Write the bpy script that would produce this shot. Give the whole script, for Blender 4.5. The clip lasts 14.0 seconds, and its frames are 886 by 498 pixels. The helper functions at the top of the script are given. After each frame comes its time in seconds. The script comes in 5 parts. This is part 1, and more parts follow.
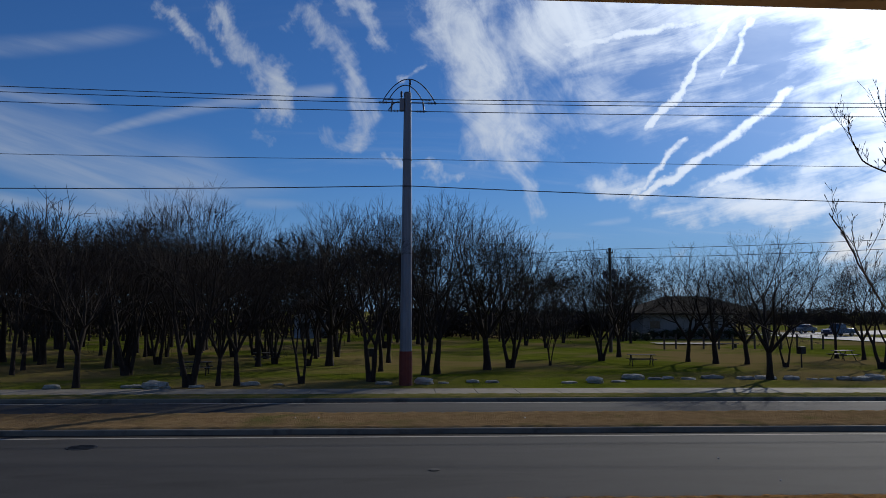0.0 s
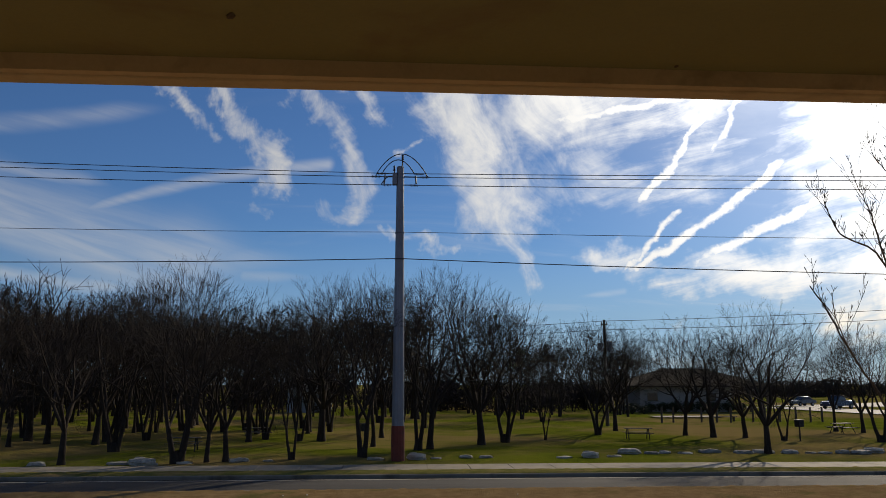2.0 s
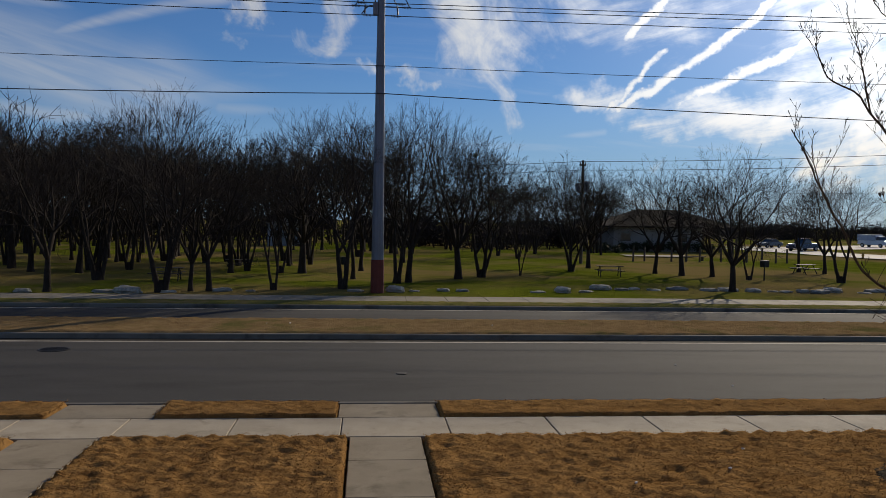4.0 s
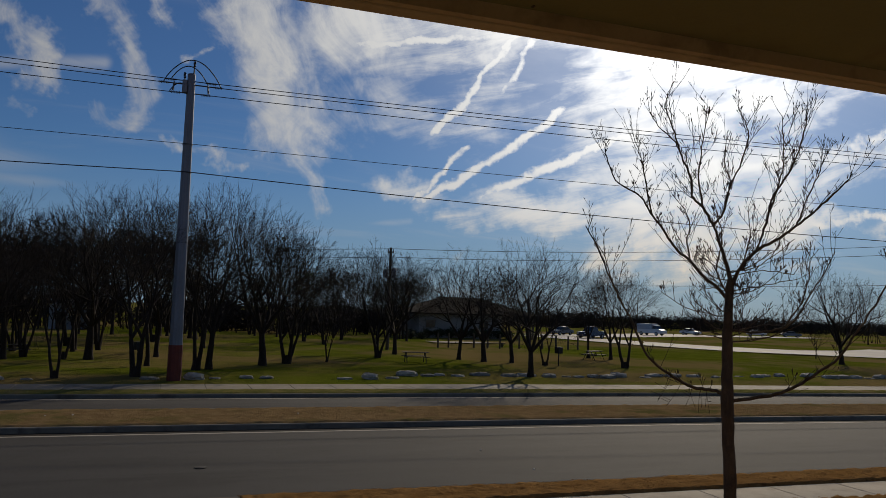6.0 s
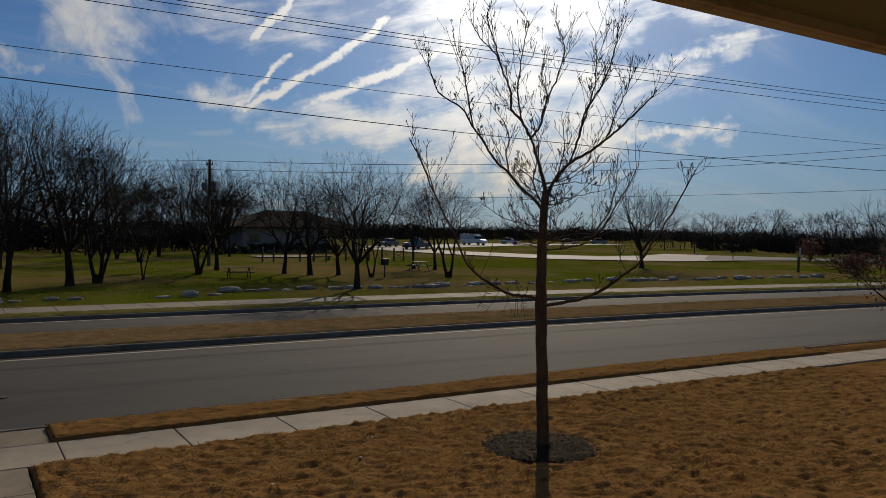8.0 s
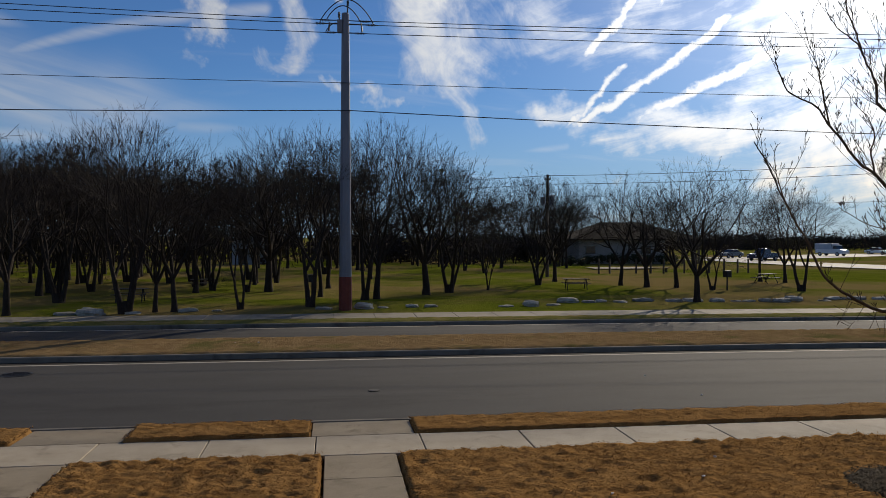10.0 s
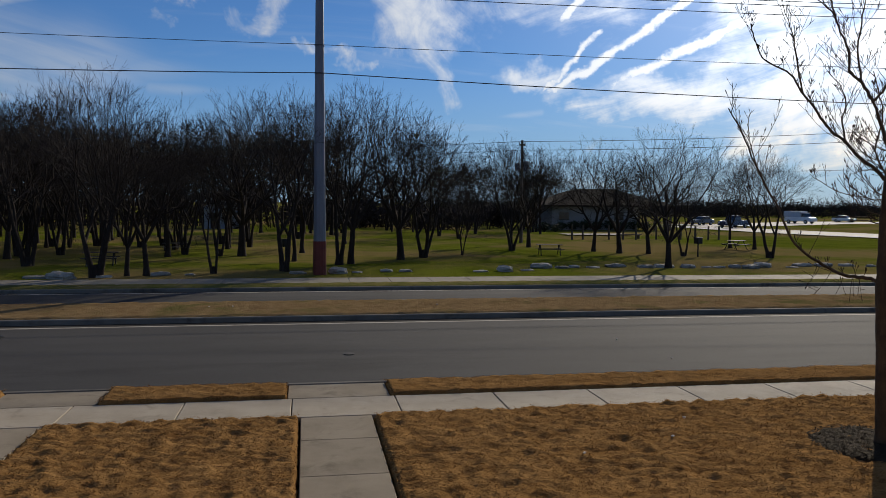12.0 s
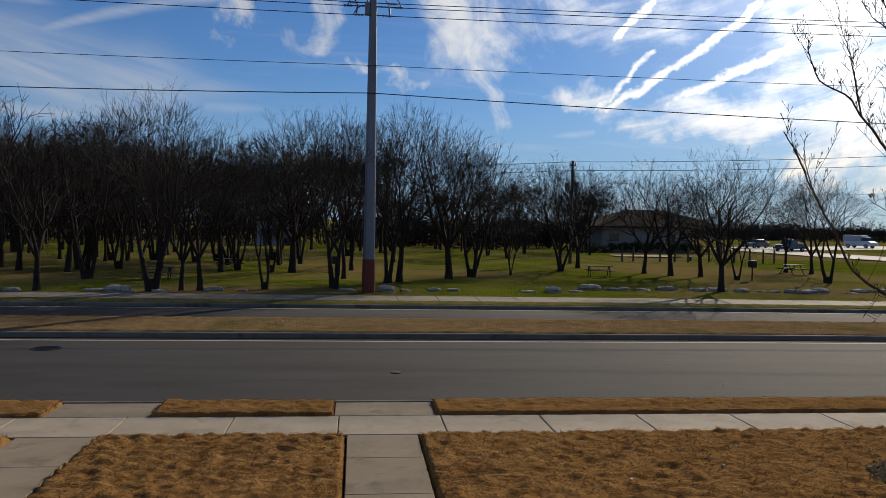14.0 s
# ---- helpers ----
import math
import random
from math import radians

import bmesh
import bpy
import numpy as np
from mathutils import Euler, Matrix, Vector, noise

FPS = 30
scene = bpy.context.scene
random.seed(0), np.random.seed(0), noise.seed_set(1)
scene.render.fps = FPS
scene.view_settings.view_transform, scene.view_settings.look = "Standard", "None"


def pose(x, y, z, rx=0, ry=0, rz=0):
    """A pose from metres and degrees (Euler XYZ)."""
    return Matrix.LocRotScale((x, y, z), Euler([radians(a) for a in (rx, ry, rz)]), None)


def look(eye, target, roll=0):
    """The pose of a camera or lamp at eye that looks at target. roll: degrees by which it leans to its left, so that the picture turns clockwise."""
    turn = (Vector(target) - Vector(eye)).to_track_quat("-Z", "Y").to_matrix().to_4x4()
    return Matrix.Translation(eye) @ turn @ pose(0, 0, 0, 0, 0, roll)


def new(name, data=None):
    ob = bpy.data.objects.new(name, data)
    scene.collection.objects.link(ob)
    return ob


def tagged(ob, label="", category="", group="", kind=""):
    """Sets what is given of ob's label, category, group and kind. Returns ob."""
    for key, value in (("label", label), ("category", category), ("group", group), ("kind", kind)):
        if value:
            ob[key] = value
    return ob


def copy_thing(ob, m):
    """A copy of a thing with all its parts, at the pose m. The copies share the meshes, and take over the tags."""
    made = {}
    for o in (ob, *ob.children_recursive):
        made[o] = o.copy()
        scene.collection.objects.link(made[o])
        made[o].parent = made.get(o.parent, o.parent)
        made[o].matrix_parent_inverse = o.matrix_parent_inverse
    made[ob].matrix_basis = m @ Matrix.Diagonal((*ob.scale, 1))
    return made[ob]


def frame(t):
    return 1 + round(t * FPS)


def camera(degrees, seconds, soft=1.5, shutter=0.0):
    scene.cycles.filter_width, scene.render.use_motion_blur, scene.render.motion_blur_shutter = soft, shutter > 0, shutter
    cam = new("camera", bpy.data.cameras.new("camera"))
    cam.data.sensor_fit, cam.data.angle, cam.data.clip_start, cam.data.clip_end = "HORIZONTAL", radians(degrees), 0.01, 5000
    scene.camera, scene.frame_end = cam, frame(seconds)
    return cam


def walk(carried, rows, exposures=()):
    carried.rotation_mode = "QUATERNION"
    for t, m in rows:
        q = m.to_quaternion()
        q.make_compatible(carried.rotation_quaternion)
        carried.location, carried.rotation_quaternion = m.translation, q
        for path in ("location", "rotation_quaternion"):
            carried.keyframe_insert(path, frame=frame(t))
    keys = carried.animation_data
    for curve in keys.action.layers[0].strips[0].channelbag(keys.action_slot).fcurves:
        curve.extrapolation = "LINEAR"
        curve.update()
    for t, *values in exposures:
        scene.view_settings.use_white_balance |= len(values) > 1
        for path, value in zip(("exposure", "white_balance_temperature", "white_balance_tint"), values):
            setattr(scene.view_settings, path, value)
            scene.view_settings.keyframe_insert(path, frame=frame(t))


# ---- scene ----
cam = camera(58.6, 14.0, soft=0.8)
PATH = [
    (0, (-0.031, 0.201, 3.83), (0.093, 2.191, 3.984), 0.2),
    (0.5, (0.019, 0.176, 3.834), (0.136, 2.156, 4.094), 0.2),
    (1, (0.089, 0.146, 3.851), (0.285, 2.106, 4.197), -0.6),
    (1.5, (0.133, 0.125, 3.851), (0.284, 2.088, 4.201), -0.7),
    (2, (0.157, 0.094, 3.841), (0.289, 2.062, 4.176), 0.0),
    (2.5, (0.178, 0.059, 3.825), (0.297, 2.05, 3.969), 0.2),
    (2.7, (0.179, 0.059, 3.824), (0.305, 2.055, 3.814), 0.2),
    (2.9, (0.170, 0.053, 3.821), (0.302, 2.047, 3.737), 0.4),
    (3.3, (0.145, 0.050, 3.818), (0.298, 2.041, 3.713), 0.7),
    (4.1, (0.080, 0.046, 3.813), (0.275, 2.035, 3.747), 1.1),
    (4.8, (0.038, 0.058, 3.8), (0.287, 2.042, 3.829), 1.4),
    (5, (0.018, 0.057, 3.799), (0.309, 2.034, 3.887), 1.3),
    (5.5, (-0.032, 0.063, 3.801), (0.444, 2.0, 3.951), 1.6),
    (6, (-0.032, 0.072, 3.808), (0.626, 1.954, 3.964), 1.9),
    (6.5, (0.008, 0.096, 3.828), (0.804, 1.93, 3.882), 0.4),
    (7, (0.038, 0.156, 3.832), (1.008, 1.905, 3.851), 1.3),
    (7.5, (0.074, 0.163, 3.819), (1.135, 1.858, 3.809), 1.4),
    (8, (0.069, 0.169, 3.816), (1.127, 1.865, 3.762), 1.0),
    (8.5, (0.047, 0.134, 3.789), (0.92, 1.931, 3.7), 1.2),
    (9, (0.013, 0.085, 3.811), (0.627, 1.988, 3.778), -0.1),
    (9.2, (0.013, 0.064, 3.807), (0.508, 2.002, 3.803), -0.1),
    (9.6, (0.000, 0.042, 3.808), (0.347, 2.012, 3.801), 0.0),
    (10.3, (-0.040, 0.015, 3.812), (0.221, 1.997, 3.753), 0.2),
    (11.3, (-0.082, -0.004, 3.817), (0.202, 1.972, 3.698), 0.5),
    (11.5, (-0.1, -0.009, 3.81), (0.215, 1.963, 3.702), 0.9),
    (12, (-0.075, -0.011, 3.783), (0.267, 1.956, 3.664), 0.5),
    (12.5, (-0.072, -0.012, 3.817), (0.155, 1.972, 3.711), 1.2),
    (13, (-0.088, -0.035, 3.829), (0.147, 1.949, 3.743), 1.6),
    (13.5, (-0.08, -0.04, 3.834), (0.127, 1.947, 3.752), 1.4),
    (14, (-0.075, -0.058, 3.813), (0.145, 1.928, 3.74), 1.2),
]
EXPO = [(0.0, -0.45, 5600, 10), (0.5, -0.42, 6100, 10), (1.0, -0.2, 6800, 10), (2.0, -0.1, 6900, 10), (2.7, -0.1, 6800, 10), (5.0, -0.35, 6600, 10), (5.5, -0.58, 6650, 10), (6.0, -0.74, 6750, 10), (6.5, -0.68, 6850, 10),
        (7.5, -0.7, 6900, 10), (8.5, -0.55, 6900, 10), (9.0, -0.38, 6850, 10), (11.5, 0.08, 6300, 10), (12.0, -0.12, 6300, 10), (12.5, -0.05, 6450, 10), (14.0, 0.0, 6650, 10)]
walk(cam, [(t, look(eye, aim, roll)) for t, eye, aim, roll in PATH], EXPO)

# ---- light ----
SUN_AZ, SUN_EL = 38.5, 25.0
SUN_DIR = Vector((math.sin(radians(SUN_AZ)) * math.cos(radians(SUN_EL)), math.cos(radians(SUN_AZ)) * math.cos(radians(SUN_EL)), math.sin(radians(SUN_EL))))
sun = new("sun", bpy.data.lights.new("sun", "SUN"))
sun.data.energy, sun.data.angle, sun.data.color = 4.0, radians(0.6), (1.0, 0.87, 0.68)
sun.matrix_world = look(SUN_DIR * 200, (0, 0, 0))


class Net:
    """Short-hand for building node trees."""

    def __init__(self, tree):
        self.tree = tree

    def node(self, kind):
        return self.tree.nodes.new(kind)

    def plug(self, socket, value):
        if isinstance(value, bpy.types.NodeSocket):
            self.tree.links.new(value, socket)
        else:
            socket.default_value = value

    def math(self, op, a, b=0.0, c=0.0, clamp=False):
        n = self.node("ShaderNodeMath")
        n.operation, n.use_clamp = op, clamp
        for s, v in zip(n.inputs, (a, b, c)):
            self.plug(s, v)
        return n.outputs[0]

    def vec(self, op, a, b=(0, 0, 0), scale=None):
        n = self.node("ShaderNodeVectorMath")
        n.operation = op
        self.plug(n.inputs[0], a)
        self.plug(n.inputs[1], b)
        if scale is not None:
            self.plug(n.inputs["Scale"], scale)
        return n.outputs["Value"] if op in ("DOT_PRODUCT", "LENGTH", "DISTANCE") else n.outputs["Vector"]

    def noise(self, vector, scale, detail=3.0, rough=0.55, distort=0.0):
        n = self.node("ShaderNodeTexNoise")
        self.plug(n.inputs["Vector"], vector)
        n.inputs["Scale"].default_value, n.inputs["Detail"].default_value = scale, detail
        n.inputs["Roughness"].default_value, n.inputs["Distortion"].default_value = rough, distort
        return n.outputs["Fac"], n.outputs["Color"]

    def ramp(self, value, lo, hi, a=0.0, b=1.0, smooth=True):
        n = self.node("ShaderNodeMapRange")
        n.interpolation_type = "SMOOTHSTEP" if smooth else "LINEAR"
        for s, v in zip(n.inputs, (value, lo, hi, a, b)):
            self.plug(s, v)
        return n.outputs[0]

    def mix(self, fac, a, b, blend="MIX"):
        n = self.node("ShaderNodeMix")
        n.data_type, n.blend_type = "RGBA", blend
        self.plug(n.inputs["Factor"], fac)
        for s, v in ((n.inputs[6], a), (n.inputs[7], b)):
            self.plug(s, (*v, 1) if isinstance(v, tuple) and len(v) == 3 else v)
        return n.outputs[2]

    def mapping(self, vector, scale=(1, 1, 1), rot=(0, 0, 0), place=(0, 0, 0)):
        n = self.node("ShaderNodeMapping")
        self.plug(n.inputs["Vector"], vector)
        n.inputs["Scale"].default_value, n.inputs["Rotation"].default_value = scale, [radians(a) for a in rot]
        n.inputs["Location"].default_value = place
        return n.outputs[0]


def build_sky():
    world = bpy.data.worlds.new("sky")
    scene.world = world
    world.use_nodes = True
    k = Net(world.node_tree)
    back = world.node_tree.nodes["Background"]
    sky = k.node("ShaderNodeTexSky")
    sky.sky_type, sky.sun_disc = "NISHITA", False
    sky.sun_elevation, sky.sun_rotation = radians(SUN_EL), radians(SUN_AZ)
    sky.air_density, sky.dust_density, sky.ozone_density = 1.0, 0.15, 2.5
    deep = k.vec("MULTIPLY", sky.outputs[0], (0.51, 0.81, 1.23))
    d = k.vec("NORMALIZE", k.node("ShaderNodeTexCoord").outputs["Generated"])
    a = radians(15)
    ahead = k.vec("DOT_PRODUCT", d, (math.sin(a), math.cos(a), 0))
    across = k.vec("DOT_PRODUCT", d, (math.cos(a), -math.sin(a), 0))
    height = k.vec("DOT_PRODUCT", d, (0, 0, 1))
    w = k.math("MAXIMUM", ahead, 0.06)
    flat = k.node("ShaderNodeCombineXYZ")
    k.plug(flat.inputs[0], k.math("DIVIDE", across, w))
    k.plug(flat.inputs[1], k.math("DIVIDE", height, w))
    p = flat.outputs[0]
    infront = k.ramp(ahead, 0.08, 0.3)
    _, c1 = k.noise(p, 26, 4, 0.6)
    _, c2 = k.noise(p, 9, 5, 0.6)
    off1 = k.vec("MULTIPLY", k.vec("SUBTRACT", c1, (0.5, 0.5, 0.5)), (0.024, 0.024, 0))
    off2 = k.vec("MULTIPLY", k.vec("SUBTRACT", c2, (0.5, 0.5, 0.5)), (0.15, 0.15, 0))
    sharp = k.vec("ADD", p, off1)
    loose = k.vec("ADD", p, off2)
    _, c3 = k.noise(p, 4, 3, 0.5)
    bent = k.vec("ADD", p, k.vec("MULTIPLY", k.vec("SUBTRACT", c3, (0.5, 0.5, 0.5)), (0.03, 0.03, 0)))

    def stroke(q, p0, p1, width, amount, taper=0.0):
        """A soft streak of ice cloud from p0 to p1."""
        bx, by = p1[0] - p0[0], p1[1] - p0[1]
        n2 = bx * bx + by * by
        pa = k.vec("SUBTRACT", q, (p0[0], p0[1], 0))
        h = k.math("MULTIPLY", k.vec("DOT_PRODUCT", pa, (bx / n2, by / n2, 0)), 1.0, clamp=True)
        away = k.vec("LENGTH", k.vec("SUBTRACT", pa, k.vec("SCALE", (bx, by, 0), scale=h)))
        if taper:
            width = k.math("MULTIPLY_ADD", k.ramp(h, 0.0, taper), width * 0.6, width * 0.4)
        fade = k.math("MULTIPLY", amount, k.ramp(h, 0.0, taper, 0.0, 1.0)) if taper else amount
        return k.ramp(away, 0.0, width, fade, 0.0)

    total = {"trail": None, "plume": None, "veil": None, "last": None}

    def lay(group, q, points, width, amount):
        for i in range(len(points) - 1):
            # each streak waits for the one before it, which keeps the node stack small
            at = q if total["last"] is None else k.vec("ADD", q, k.vec("SCALE", (1, 1, 0), scale=k.math("MULTIPLY", total["last"], 1e-7)))
            s = stroke(at, points[i], points[i + 1], width, amount, 0.7 if group != "plume" and i == 0 else 0.0)
            total["last"] = s
            total[group] = s if total[group] is None else k.math("MAXIMUM", total[group], s)

    # vapour trails
    lay("trail", sharp, [(-0.075, 0.334), (-0.03, 0.340), (0.05, 0.348), (0.17, 0.366)], 0.012, 0.9)
    lay("trail", sharp, [(0.047, 0.214), (0.064, 0.238), (0.102, 0.272), (0.119, 0.31), (0.165, 0.365)], 0.0095, 1.0)
    lay("trail", sharp, [(0.138, 0.273), (0.159, 0.307), (0.18, 0.355)], 0.0105, 0.8)
    lay("trail", sharp, [(0.012, 0.124), (0.083, 0.163), (0.15, 0.206), (0.203, 0.246), (0.225, 0.265)], 0.010, 1.0)
    lay("trail", sharp, [(0.086, 0.128), (0.175, 0.174), (0.271, 0.219), (0.36, 0.256)], 0.0125, 1.0)
    lay("trail", sharp, [(0.009, 0.124), (0.051, 0.154), (0.073, 0.178), (0.082, 0.197), (0.100, 0.211)], 0.0082, 0.85)
    lay("trail", sharp, [(-0.2, 0.335), (-0.26, 0.305)], 0.012, 0.5)
    lay("trail", sharp, [(-0.118, 0.262), (-0.117, 0.30)], 0.004, 0.5)
    lay("trail", sharp, [(0.80, 0.166), (0.66, 0.145), (0.50, 0.116)], 0.014, 0.75)
    lay("trail", sharp, [(0.84, 0.315), (0.70, 0.262), (0.56, 0.218)], 0.022, 0.6)
    # feathery plumes
    lay("plume", loose, [(-0.523, 0.435), (-0.479, 0.383), (-0.445, 0.335), (-0.438, 0.272)], 0.040, 0.70)
    lay("plume", loose, [(-0.397, 0.410), (-0.347, 0.338), (-0.305, 0.271), (-0.313, 0.228)], 0.038, 0.62)
    lay("plume", loose, [(-0.315, 0.226), (-0.363, 0.246)], 0.028, 0.5)
    lay("plume", loose, [(-0.205, 0.470), (-0.165, 0.370), (-0.138, 0.285), (-0.128, 0.215)], 0.10, 0.90)
    lay("plume", loose, [(-0.142, 0.209), (-0.108, 0.158), (-0.082, 0.120)], 0.036, 0.72)
    lay("plume", loose, [(-0.131, 0.240), (-0.044, 0.224), (0.033, 0.245)], 0.045, 0.48)
    lay("plume", loose, [(-0.615, 0.445), (-0.557, 0.388), (-0.523, 0.360)], 0.026, 0.6)
    lay("plume", loose, [(-0.345, 0.430), (-0.295, 0.367)], 0.032, 0.65)
    lay("plume", loose, [(-0.451, 0.238), (-0.441, 0.232)], 0.022, 0.6)
    lay("plume", loose, [(-0.259, 0.204), (-0.236, 0.192), (-0.190, 0.168)], 0.022, 0.6)
    # smooth thin veils
    lay("veil", bent, [(-0.575, 0.143), (-0.733, 0.194), (-0.869, 0.236), (-1.1, 0.31)], 0.042, 0.40)
    lay("veil", bent, [(-0.42, 0.160), (-0.637, 0.182), (-0.87, 0.265), (-1.1, 0.36)], 0.085, 0.34)
    lay("veil", bent, [(-0.62, 0.137), (-0.741, 0.145), (-0.865, 0.161), (-1.1, 0.2)], 0.017, 0.34)
    lay("veil", bent, [(-0.68, 0.279), (-0.779, 0.306), (-0.854, 0.322), (-1.1, 0.36)], 0.017, 0.32)
    lay("veil", bent, [(-0.59, 0.39), (-0.738, 0.391), (-0.892, 0.394), (-1.1, 0.40)], 0.022, 0.22)
    lay("veil", bent, [(-0.36, 0.166), (-0.559, 0.168)], 0.028, 0.22)
    lay("veil", bent, [(-0.36, 0.142), (-0.474, 0.144)], 0.012, 0.18)
    lay("veil", bent, [(-0.765, 0.243), (-0.661, 0.262), (-0.514, 0.285), (-0.448, 0.292), (-0.36, 0.295)], 0.013, 0.36)
    lay("veil", bent, [(0.256, 0.161), (0.183, 0.14), (0.171, 0.131)], 0.007, 0.7)
    lay("veil", bent, [(-0.034, 0.108), (0.03, 0.113)], 0.006, 0.2)
    lay("veil", bent, [(0.10, 0.15), (0.165, 0.163)], 0.006, 0.6)
    # the bright sheet of cloud round the sun and its lower bank
    lay("plume", loose, [(-0.02, 0.26), (0.1, 0.25), (0.2, 0.31)], 0.09, 0.5)
    lay("plume", loose, [(-0.06, 0.38), (0.12, 0.40), (0.3, 0.36), (0.5, 0.32)], 0.14, 1.0)
    lay("plume", loose, [(0.26, 0.29), (0.4, 0.25), (0.5, 0.22)], 0.11, 0.95)
    lay("plume", loose, [(0.0, 0.158), (0.05, 0.158)], 0.035, 0.9)
    lay("plume", loose, [(0.05, 0.138), (0.2, 0.135), (0.3, 0.16)], 0.04, 0.75)
    lay("plume", loose, [(0.1, 0.115), (0.27, 0.13), (0.4, 0.125), (0.48, 0.113)], 0.05, 0.9)
    lay("plume", loose, [(0.33, 0.20), (0.46, 0.18)], 0.14, 1.05)
    lay("plume", loose, [(0.48, 0.12), (0.583, 0.131), (0.738, 0.159)], 0.028, 0.7)
    lay("plume", loose, [(0.55, 0.22), (0.71, 0.266), (0.80, 0.30)], 0.04, 0.6)
    lay("plume", loose, [(0.5, 0.3), (0.62, 0.33), (0.75, 0.36)], 0.07, 0.7)
    lay("plume", loose, [(0.34, 0.10), (0.42, 0.10)], 0.06, 1.1)

    lay("plume", loose, [(0.375, 0.262), (0.442, 0.169), (0.529, 0.135)], 0.13, 0.8)
    lay("plume", loose, [(0.283, 0.111), (0.378, 0.097), (0.443, 0.115)], 0.09, 0.75)
    lay("plume", loose, [(0.555, 0.128), (0.616, 0.219), (0.690, 0.257)], 0.06, 0.6)

    steep, _ = k.noise(k.mapping(k.mapping(p, rot=(0, 0, 62)), (9, 17, 1)), 1.0, 8, 0.64, 1.8)
    level, _ = k.noise(k.mapping(k.mapping(p, rot=(0, 0, -14)), (6, 28, 1)), 1.0, 6, 0.62, 0.5)
    side = k.ramp(k.math("DIVIDE", across, w), -0.12, 0.08)
    fibre = k.math("ADD", k.math("MULTIPLY", steep, k.math("SUBTRACT", 1.0, side)), k.math("MULTIPLY", level, side))
    fluff, _ = k.noise(p, 11, 8, 0.62, 0.5)
    rag = k.math("ADD", k.math("MULTIPLY", k.math("SUBTRACT", fibre, 0.5), k.math("MULTIPLY_ADD", side, 1.1, 1.3)), k.math("MULTIPLY", k.math("SUBTRACT", fluff, 0.5), 1.3))
    plume = k.ramp(k.math("MULTIPLY_ADD", total["plume"], 1.1, rag), 0.2, 1.35)
    plume = k.math("MULTIPLY", plume, k.ramp(total["plume"], 0.0, 0.2))
    fuzz, _ = k.noise(p, 55, 5, 0.6)
    trail = k.ramp(k.math("MULTIPLY_ADD", k.math("SUBTRACT", fuzz, 0.5), 1.5, total["trail"]), 0.2, 0.95)
    trail = k.math("MULTIPLY", trail, k.ramp(total["trail"], 0.0, 0.25))
    thread, _ = k.noise(k.mapping(k.mapping(p, rot=(0, 0, 17)), (4, 46, 1)), 1.0, 5, 0.6, 0.4)
    veils = k.math("MULTIPLY", total["veil"], k.ramp(thread, 0.25, 0.75, 0.55, 1.3))
    drawn = k.math("MULTIPLY", k.math("MAXIMUM", k.math("MAXIMUM", plume, trail), veils), infront)
    # thin veil over the whole sky; extra unseen cloud added behind as neutral fill
    up = k.math("ADD", k.math("MAXIMUM", height, 0.0), 0.18)
    veil_at = k.vec("SCALE", d, scale=k.math("DIVIDE", 1.0, up))
    veil, _ = k.noise(k.mapping(veil_at, (0.5, 1.6, 0.1), (0, 0, 35)), 1.3, 6, 0.6, 0.8)
    wisps_and_fill = k.math("ADD", k.ramp(veil, 0.5, 0.85, 0.0, 0.25), k.math("MULTIPLY", k.ramp(veil, 0.3, 0.75, 0.0, 0.22), k.math("SUBTRACT", 1.0, infront)))
    cover = k.math("MAXIMUM", drawn, wisps_and_fill, clamp=True)
    # ice cloud shines where it lies near the sun
    near = k.math("MAXIMUM", k.vec("DOT_PRODUCT", d, tuple(SUN_DIR)), 0.0)
    glow = k.math("ADD", k.math("MULTIPLY", k.math("POWER", near, 9.0), 1.0), k.math("MULTIPLY", k.math("POWER", near, 60.0), 2.0))
    low = k.ramp(height, 0.02, 0.16)
    tint = k.mix(low, (1.0, 0.90, 0.76), (0.96, 0.98, 1.0))
    cloud = k.vec("SCALE", tint, scale=k.math("ADD", glow, 0.60))
    strength = 0.062
    blue = k.vec("SCALE", deep, scale=strength)
    blue = k.mix(k.ramp(height, 0.0, 0.20, 0.60, 0.0), blue, (0.26, 0.39, 0.60))
    haze = k.vec("SCALE", (1.0, 0.96, 0.9), scale=k.math("MULTIPLY", k.math("POWER", near, 26.0), 0.55))
    k.plug(back.inputs["Color"], k.mix(cover, k.vec("ADD", blue, haze), cloud))
    back.inputs["Strength"].default_value = 1.0


build_sky()


